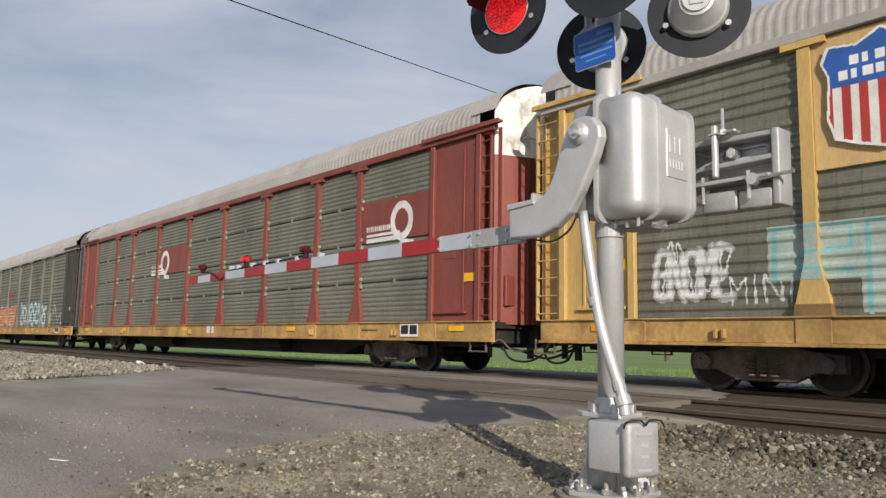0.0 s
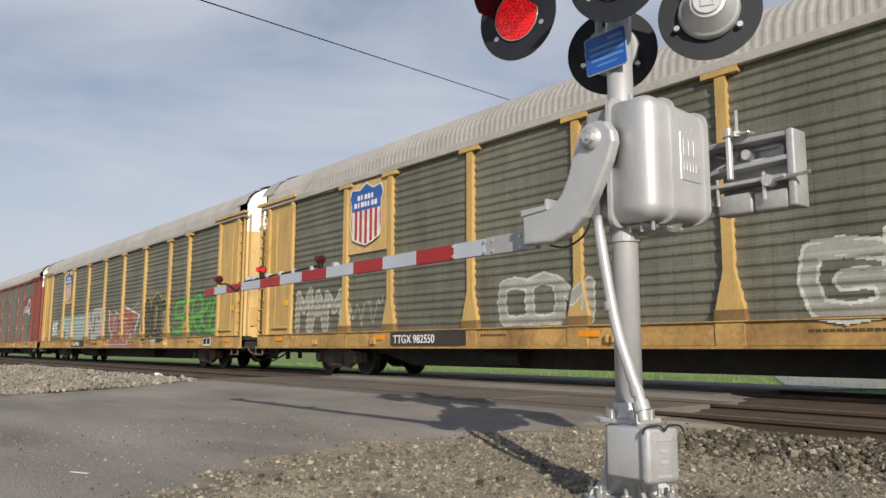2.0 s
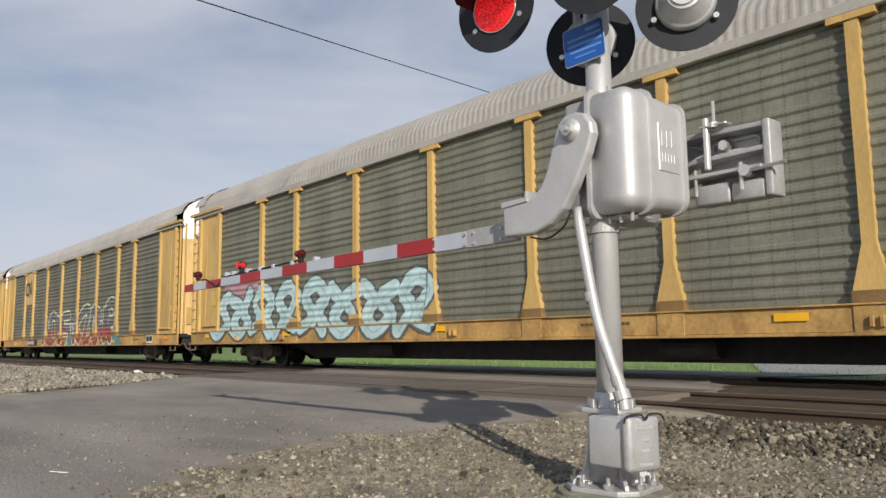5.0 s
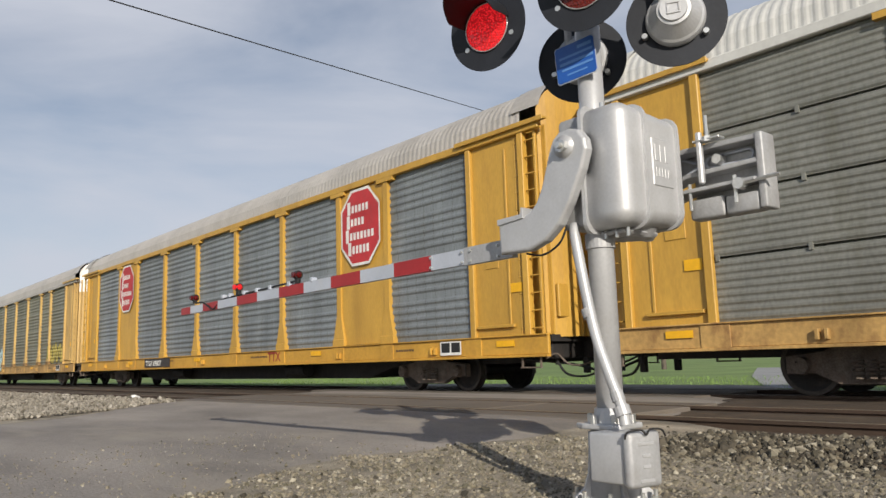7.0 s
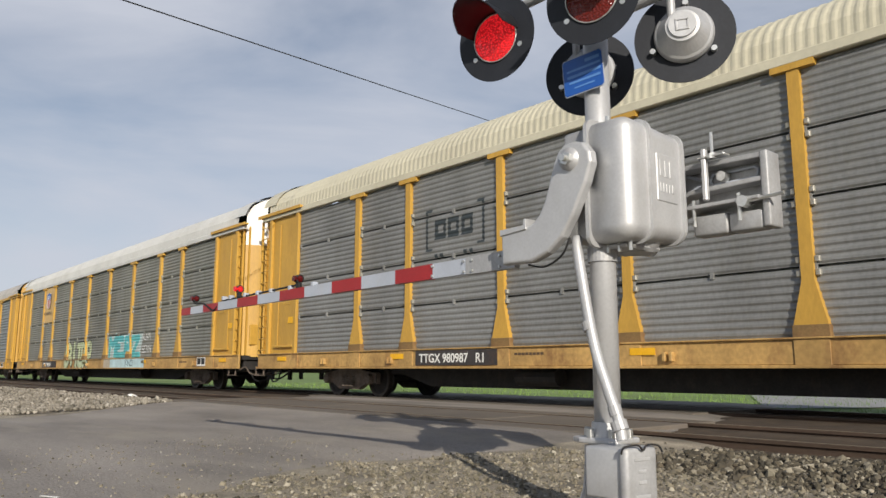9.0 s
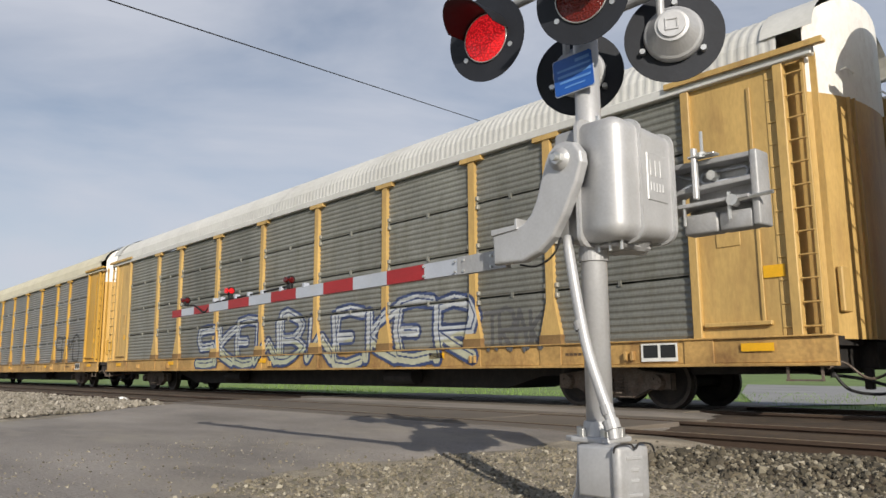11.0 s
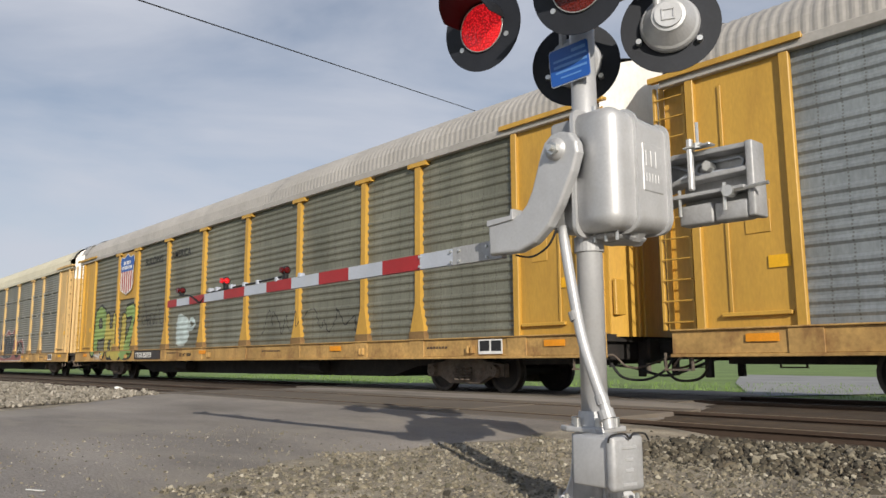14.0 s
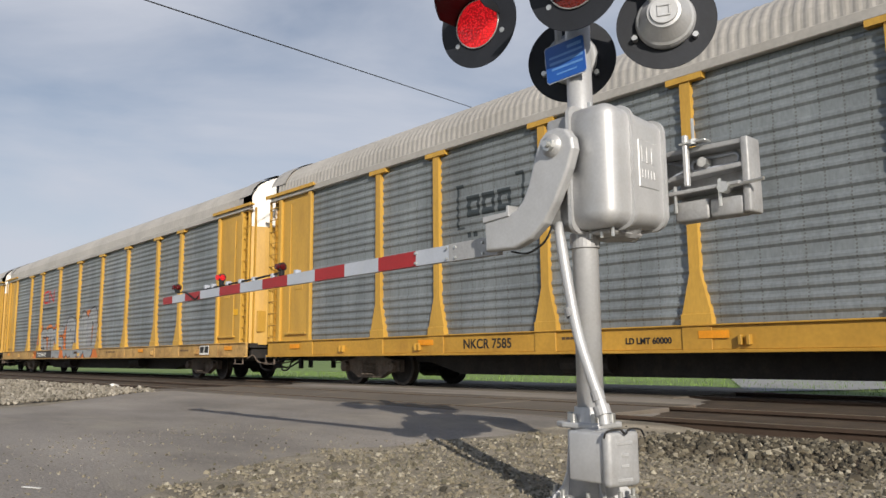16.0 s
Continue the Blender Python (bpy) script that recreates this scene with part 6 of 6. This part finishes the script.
def art_pale(car, st):
    shield(car, 5.75, 3.7, 0.75, 0.80, 0.066)
    bars(car, 5.05, 3.42, 0.10, 9, 0.155, 0.066, (0.08, 0.07, 0.05), "small dark bars under the emblem")
    p = art_canvas(6.8, 22)
    word(p, "BITER", 9.6, 13.1, 0.72, 1.85, (0.44, 0.50, 0.30), (0.03, 0.035, 0.03), 0.05, 0.24, 4, inner=(0.58, 0.60, 0.45))
    p.rect(16.1, 19.9, 0.67, 1.05, PALEBLUE).rect(15.3, 16.1, 0.67, 1.04, (0.42, 0.36, 0.27))
    p.poly([(15.4, 1.08), (15.4, 1.95), (19.4, 2.05), (19.1, 1.08)], (0.40, 0.47, 0.46))
    word(p, "MERZ", 15.45, 19.1, 1.06, 2.0, (0.09, 0.40, 0.42), (0.52, 0.62, 0.60), 0.04, 0.27, 5, soft=1)
    word(p, "KNO", 17.9, 18.7, 0.76, 0.98, (0.06, 0.10, 0.12), None, 0, 0.14, 2)
    word(p, "NOVA", 19.25, 20.1, 1.72, 2.0, WHITE, None, 0, 0.14, 3)
    word(p, "SOIN", 19.3, 20.2, 1.25, 1.52, WHITE, None, 0, 0.14, 3)
    scrawl(p, 12.7, 13.6, 1.5, 2.0, 10, BLACK, 0.025, 4)
    p.build(car, "graffiti", side_depth(st), "pale green and turquoise spray-painted graffiti")


def art_brackets(car, st):
    x, z, c = 7.3, 3.25, (0.035, 0.045, 0.05)
    p = Paint(x - 0.1, x + 2.0, z - 0.4, z + 0.9, 0.016)
    for a, s in ((x, 1), (x + 1.72, -1)):
        p.rect(a - 0.03, a + 0.03, z - 0.15, z + 0.75, c)
        p.rect(min(a, a + s * 0.18), max(a, a + s * 0.18), z + 0.69, z + 0.75, c).rect(min(a, a + s * 0.18), max(a, a + s * 0.18), z - 0.15, z - 0.09, c)
    for i in range(3):
        p.rect(x + 0.26 + 0.41 * i, x + 0.60 + 0.41 * i, z + 0.08, z + 0.50, c)
        p.rect(x + 0.36 + 0.41 * i, x + 0.52 + 0.41 * i, z + 0.20, z + 0.38, None)
    for i in (0.25, 0.42, 1.15, 1.32):
        p.rect(x + i, x + i + 0.1, z - 0.32, z - 0.22, c)
    p.build(car, "emblem", side_depth(st), "dark bracketed block emblem")


def art_six(car, st):
    art_brackets(car, st)
    p = art_canvas(16, 26)
    word(p, "SEMO", 21.2, 24.6, 1.1, 2.3, (0.05, 0.05, 0.05), None, 0.05, 0.09, 9)
    p.build(car, "graffiti", side_depth(st), "black scrawled graffiti")


def art_grey(car, st):
    p = art_canvas(8, 24)
    word(p, "SKEWB", 8.4, 14.6, 0.75, 2.05, (0.42, 0.44, 0.44), DARKBLUE, 0.07, 0.17, 3, (0.40, 0.42, 0.30), DARKBLUE)
    word(p, "WEKER", 14.9, 20.9, 0.75, 2.05, (0.45, 0.47, 0.48), DARKBLUE, 0.07, 0.17, 8, (0.44, 0.44, 0.32), DARKBLUE)
    word(p, "TRAK", 21.1, 22.6, 0.95, 1.7, (0.10, 0.10, 0.10), None, 0.03, 0.12, 6)
    p.build(car, "graffiti", side_depth(st), "grey and dark blue spray-painted graffiti")


def art_patch(car, st):
    p = art_canvas(1.8, 24)
    word(p, "RESAS", 2.1, 6.5, 0.85, 2.15, (0.27, 0.27, 0.24), (0.06, 0.06, 0.055), 0.03, 0.17, 2)
    word(p, "BRENES9", 6.9, 9.4, 1.3, 1.85, (0.52, 0.52, 0.50), None, 0, 0.068, 7, lean=0.15, soft=3)
    word(p, "XBOR", 9.9, 14.0, 0.72, 2.05, (0.38, 0.35, 0.19), (0.46, 0.43, 0.30), 0.03, 0.20, 4, inner=(0.46, 0.44, 0.33), lean=0.15, soft=1)
    rag = [(14.7, 0.70), (14.55, 1.5), (14.8, 2.25), (15.5, 2.15), (16.2, 2.45), (16.9, 2.2), (17.7, 2.55), (18.0, 1.9), (18.6, 1.75), (19.3, 1.85), (19.8, 1.3), (19.7, 0.70)]
    for grow, c in ((1.0, (0.48, 0.44, 0.42)), (0.94, (0.26, 0.10, 0.09))):
        q_ = smooth_line([(17.2 + (a - 17.2) * grow, 1.3 + (b - 1.3) * grow, 0) for a, b in rag], 5)
        p.poly([(v.x, v.y) for v in q_], c)
    q_ = smooth_line([(15.1, 1.0, 0), (15.0, 1.6, 0), (15.3, 2.05, 0), (16.1, 1.95, 0), (16.6, 2.15, 0), (17.5, 2.1, 0), (17.8, 1.5, 0), (17.6, 0.95, 0), (16.4, 0.85, 0)], 5)
    p.poly([(v.x, v.y) for v in q_], BLACK)
    word(p, "BONE", 15.15, 17.7, 0.95, 2.05, (0.045, 0.045, 0.05), (0.42, 0.44, 0.40), 0.03, 0.24, 20, soft=3)
    p.ell(18.8, 1.3, 0.6, 0.42, BLACK)
    scrawl(p, 18.3, 19.4, 1.1, 1.6, 8, WHITE, 0.04, 3)
    p.build(car, "graffiti", side_depth(st), "red and black spray-painted patch with white outline")


def art_lime(car, st):
    shield(car, 5.75, 3.18, 1.42, 1.50, 0.066)
    for x, txt in ((7.35, "BUILDING"), (9.75, "AMERICA")):
        lettering(car, txt, x, 4.08, 0.36, M["paint_black"], -0.02, "dark lettering high on the side")
    lettering(car, "LD LMT 60000", 10.9, 0.80, 0.14, M["paint_black"], 0.07, "small stencilled load marking")
    p = art_canvas(1.9, 22)
    word(p, "PHUZ", 2.2, 6.6, 0.80, 2.55, LIME, (0.02, 0.022, 0.02), 0.09, 0.24, 2, fills=[LIME, YELL, YELL, LIME], lean=0.08)
    p.poly([(5.3, 0.95), (5.75, 0.68), (6.2, 0.95)], LIME)
    word(p, "MAK", 2.6, 3.4, 0.72, 0.98, WHITE, None, 0, 0.16, 3)
    word(p, "KABOX", 7.2, 8.6, 1.9, 2.3, (0.05, 0.05, 0.045), None, 0, 0.09, 5)
    scrawl(p, 7.3, 9.6, 2.0, 2.7, 14, BLACK, 0.03, 5)
    word(p, "B", 10.45, 11.25, 1.15, 2.05, (0.47, 0.55, 0.54), (0.42, 0.46, 0.44), 0.04, 0.34, 0)
    word(p, "D", 11.3, 11.8, 1.6, 2.0, (0.47, 0.55, 0.54), None, 0, 0.3, 5)
    scrawl(p, 16.0, 20.5, 1.4, 1.9, 24, BLACK, 0.025, 6)
    p.build(car, "graffiti", side_depth(st), "lime and yellow spray-painted graffiti with black outlines")


def art_orange(car, st):
    p = art_canvas(5.0, 22)
    edge = smooth_line([(6.1, 0.75, 0), (6.6, 1.5, 0), (6.95, 2.25, 0), (7.3, 1.95, 0), (8.1, 2.25, 0), (8.9, 2.1, 0), (9.6, 2.2, 0), (10.3, 1.75, 0), (10.9, 2.3, 0), (11.8, 2.35, 0), (12.4, 2.0, 0),
                        (12.9, 2.45, 0), (13.9, 2.65, 0), (14.6, 2.3, 0), (14.8, 1.5, 0), (15.4, 0.75, 0)], 5)
    p.poly([(6.1, 0.68)] + [(q.x, q.y) for q in edge] + [(15.4, 0.68)], ORANGE)
    ink = (0.022, 0.022, 0.025)
    word(p, "STES", 6.9, 10.4, 0.74, 2.05, SILVERP, ink, 0.05, 0.27, 1, inner=(0.20, 0.21, 0.22), soft=3)
    word(p, "RUBO", 10.9, 14.6, 0.72, 2.45, SILVERP, ink, 0.055, 0.29, 3, inner=(0.20, 0.21, 0.22), soft=3)
    p.poly([(10.3, 0.7), (10.55, 1.55), (10.95, 0.7)], ORANGE)
    p.stroke([(14.75, 2.2), (15.0, 1.6), (15.3, 1.3)], 0.05, ink).stroke([(15.0, 2.15), (15.25, 1.9)], 0.04, ink)
    p.rect(6.65, 9.15, 0.6, 1.07, None)
    scrawl(p, 5.1, 6.6, 1.3, 2.2, 12, BLACK, 0.025, 5)
    p.build(car, "graffiti", side_depth(st), "silver and orange bubble graffiti with black outlines")
    p = Paint(6.7, 9.0, 2.8, 4.1, 0.018)
    red, z = (0.55, 0.03, 0.025), 3.3
    p.stroke([(q.x, q.y) for q in smooth_line([(7.65, z + 0.52, 0), (7.1, z + 0.50, 0), (6.98, z + 0.25, 0), (7.08, z + 0.03, 0), (7.6, z, 0)], 6)], 0.10, red)
    p.stroke([(7.85, z), (7.85, z + 0.52), (8.55, z), (8.6, z + 0.55)], 0.10, red)
    for i in range(9):
        p.rect(6.88 + 0.21 * i, 7.02 + 0.21 * i, 2.93, 3.06, (0.05, 0.055, 0.06))
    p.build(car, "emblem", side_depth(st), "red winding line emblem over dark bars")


def art_eleven(car, st):
    art_brackets(car, st)
    lettering(car, "LD LMT 60000", 11.15, 0.80, 0.13, M["paint_black"], 0.07, "small stencilled load marking")


LOGO_SHEET = ("yellow_pale", POSTS[1] + 0.09, POSTS[2] - 0.09, 2.98, 4.78)
SPECS = {
    -3: dict(style="new", panel="panel_dirty", paint="yellow", roof="roof_grey", label="yellow autorack railway car with dirty grey side panels"),
    -2: dict(style="old", panel="panel_old", paint="dark_end", end="dark_end", head="dark_end", roof="roof_grey", post="panel_old2", eave="roof_grey", art=art_far_left, label="autorack railway car with black ends and graffiti on weathered panels"),
    -1: dict(style="new", panel="panel_green", paint="red", head="rust_white", roof="roof_grey", eave="red", art=art_red_car,
             sheets=(("red", POSTS[8] + 0.1, POSTS[9] - 0.05, 2.92, 3.88), ("red", POSTS[3] + 0.1, POSTS[4] - 0.1, 2.92, 3.88)), label="oxide-red autorack railway car with galvanised side panels and rusty white end"),
    0: dict(style="old", panel="panel_old", paint="yellow", roof="roof_grey", eave="roof_grey", sheets=(LOGO_SHEET,), art=art_shield_a, number=("TTGX 994566", 7.3, "paint_white", 2.5), mark="paint_orange",
            label="faded yellow autorack railway car covered in many-coloured graffiti"),
    1: dict(style="old", panel="panel_old", paint="yellow", roof="roof_grey", eave="roof_grey", sheets=(LOGO_SHEET,), art=art_shield_b, number=("TTGX 982550", 7.0, "paint_white", 2.6), mark="paint_orange",
            label="faded yellow autorack railway car with shield emblem and olive weathered panels"),
    2: dict(style="old", panel="panel_old", paint="yellow", roof="roof_grey", eave="roof_grey", sheets=(LOGO_SHEET,), art=art_noodle, number=("TTGX 922228", 6.22, "paint_white", 2.2), mark="paint_orange",
            label="faded yellow autorack railway car with large red and slate graffiti"),
    3: dict(style="old", panel="panel_old2", paint="yellow", roof="roof_grey", art=art_bubbles, label="faded yellow autorack railway car with pale blue bubble graffiti"),
    4: dict(style="old", panel="panel_blue", clean=True, paint="yellow_bright", roof="roof_grey", eave="yellow_bright", head="yellow_bright", sill="sill_bright", art=art_octagon, number=("TTGX 696627", 8.1, "paint_white", 2.4),
            sheets=(("yellow_bright", POSTS[1] - 0.05, POSTS[2] + 0.05, 1.07, 4.79), ("yellow_bright", POSTS[7] - 0.05, POSTS[8] + 0.05, 1.07, 4.79)),
            label="bright yellow autorack railway car with two red octagon emblems"),
    5: dict(style="new", panel="panel_dirty", paint="yellow_bright", roof="roof_white", sheets=(LOGO_SHEET,), art=art_pale, number=("TTGX 942815", 5.75, "paint_white", 2.5),
            label="yellow autorack railway car with white roof and turquoise graffiti"),
    6: dict(style="new", panel="panel_new", paint="yellow_bright", roof="roof_cream", sill="sill_yellow", art=art_six, number=("TTGX 980987   R1", 7.2, "paint_white", 2.4),
            label="yellow autorack railway car with cream roof and clean grey panels"),
    7: dict(style="new", panel="panel_dirty", paint="yellow", roof="roof_white", art=art_grey, label="yellow autorack railway car with white roof and grey graffiti"),
    8: dict(style="new", panel="panel_dirty", paint="yellow_pale", roof="roof_cream", art=art_patch, number=("CN 712783", 7.1, "paint_black", 0), label="pale yellow autorack railway car with a red and black graffiti patch"),
    9: dict(style="old", panel="panel_old2", paint="yellow_bright", roof="roof_grey", eave="roof_grey", sheets=(("yellow_bright", *LOGO_SHEET[1:]),), art=art_lime, number=("TTGX 850759", 7.12, "paint_white", 2.4), mark="paint_orange",
            label="yellow autorack railway car with shield emblem and lime graffiti"),
    10: dict(style="old", panel="panel_blue", clean=True, paint="yellow_bright", roof="roof_grey", eave="roof_grey", art=art_orange, number=("TTGX 706132", 6.82, "paint_white", 2.4), mark="paint_orange",
             label="yellow autorack railway car with blue-grey panels and orange graffiti"),
    11: dict(style="old", panel="panel_blue", clean=True, paint="yellow_bright", roof="roof_grey", sill="sill_bright", eave="roof_grey", art=art_eleven, number=("NKCR 7585", 7.5, "paint_black", 0), mark="paint_orange", notice=False,
             label="clean yellow autorack railway car with blue-grey panels and bracket emblem"),
    12: dict(style="old", panel="panel_blue", clean=True, paint="yellow_bright", roof="roof_grey", label="yellow autorack railway car with blue-grey panels"),
}
CARS = {k: autorack(k, sp) for k, sp in SPECS.items()}


def make_tie(bm):
    box(bm, (-0.11, -1.3, -0.14), (0.11, 1.3, 0.012), 0.012)


for tk in tracks:
    me = cached(("tie", "w"), make_tie, M["tie"])
    for i in range(130):
        x = -58 + 0.53 * i
        a, b = road_edge(tk.location.y)
        if not (a - 0.2 < x < b + 0.2):
            place("tie", me, tk, "", pose(x + 0.03 * math.sin(i * 7.1), 0.04 * math.sin(i * 3.3), 0.012 * math.sin(i * 5.7), 0, 0, 1.5 * math.sin(i * 2.9)))


def motions():
    for k, car in CARS.items():
        x = X_START + CAR_PITCH * k
        walk(car, [(t, pose(x - SPEED * t, Y_TRAIN, RAIL_TOP)) for t in (0, 4, 8, 12, 16)])
    turn = [(i / 30, pose(0, 0, 0, 0, -88.0 * i, 0)) for i in range(481)]
    walk(WHEELS[0], turn)
    keyed = WHEELS[0].animation_data
    for w in WHEELS[1:]:
        w.rotation_mode = "QUATERNION"
        w.animation_data_create()
        w.animation_data.action = keyed.action
        w.animation_data.action_slot = keyed.action_slot


motions()
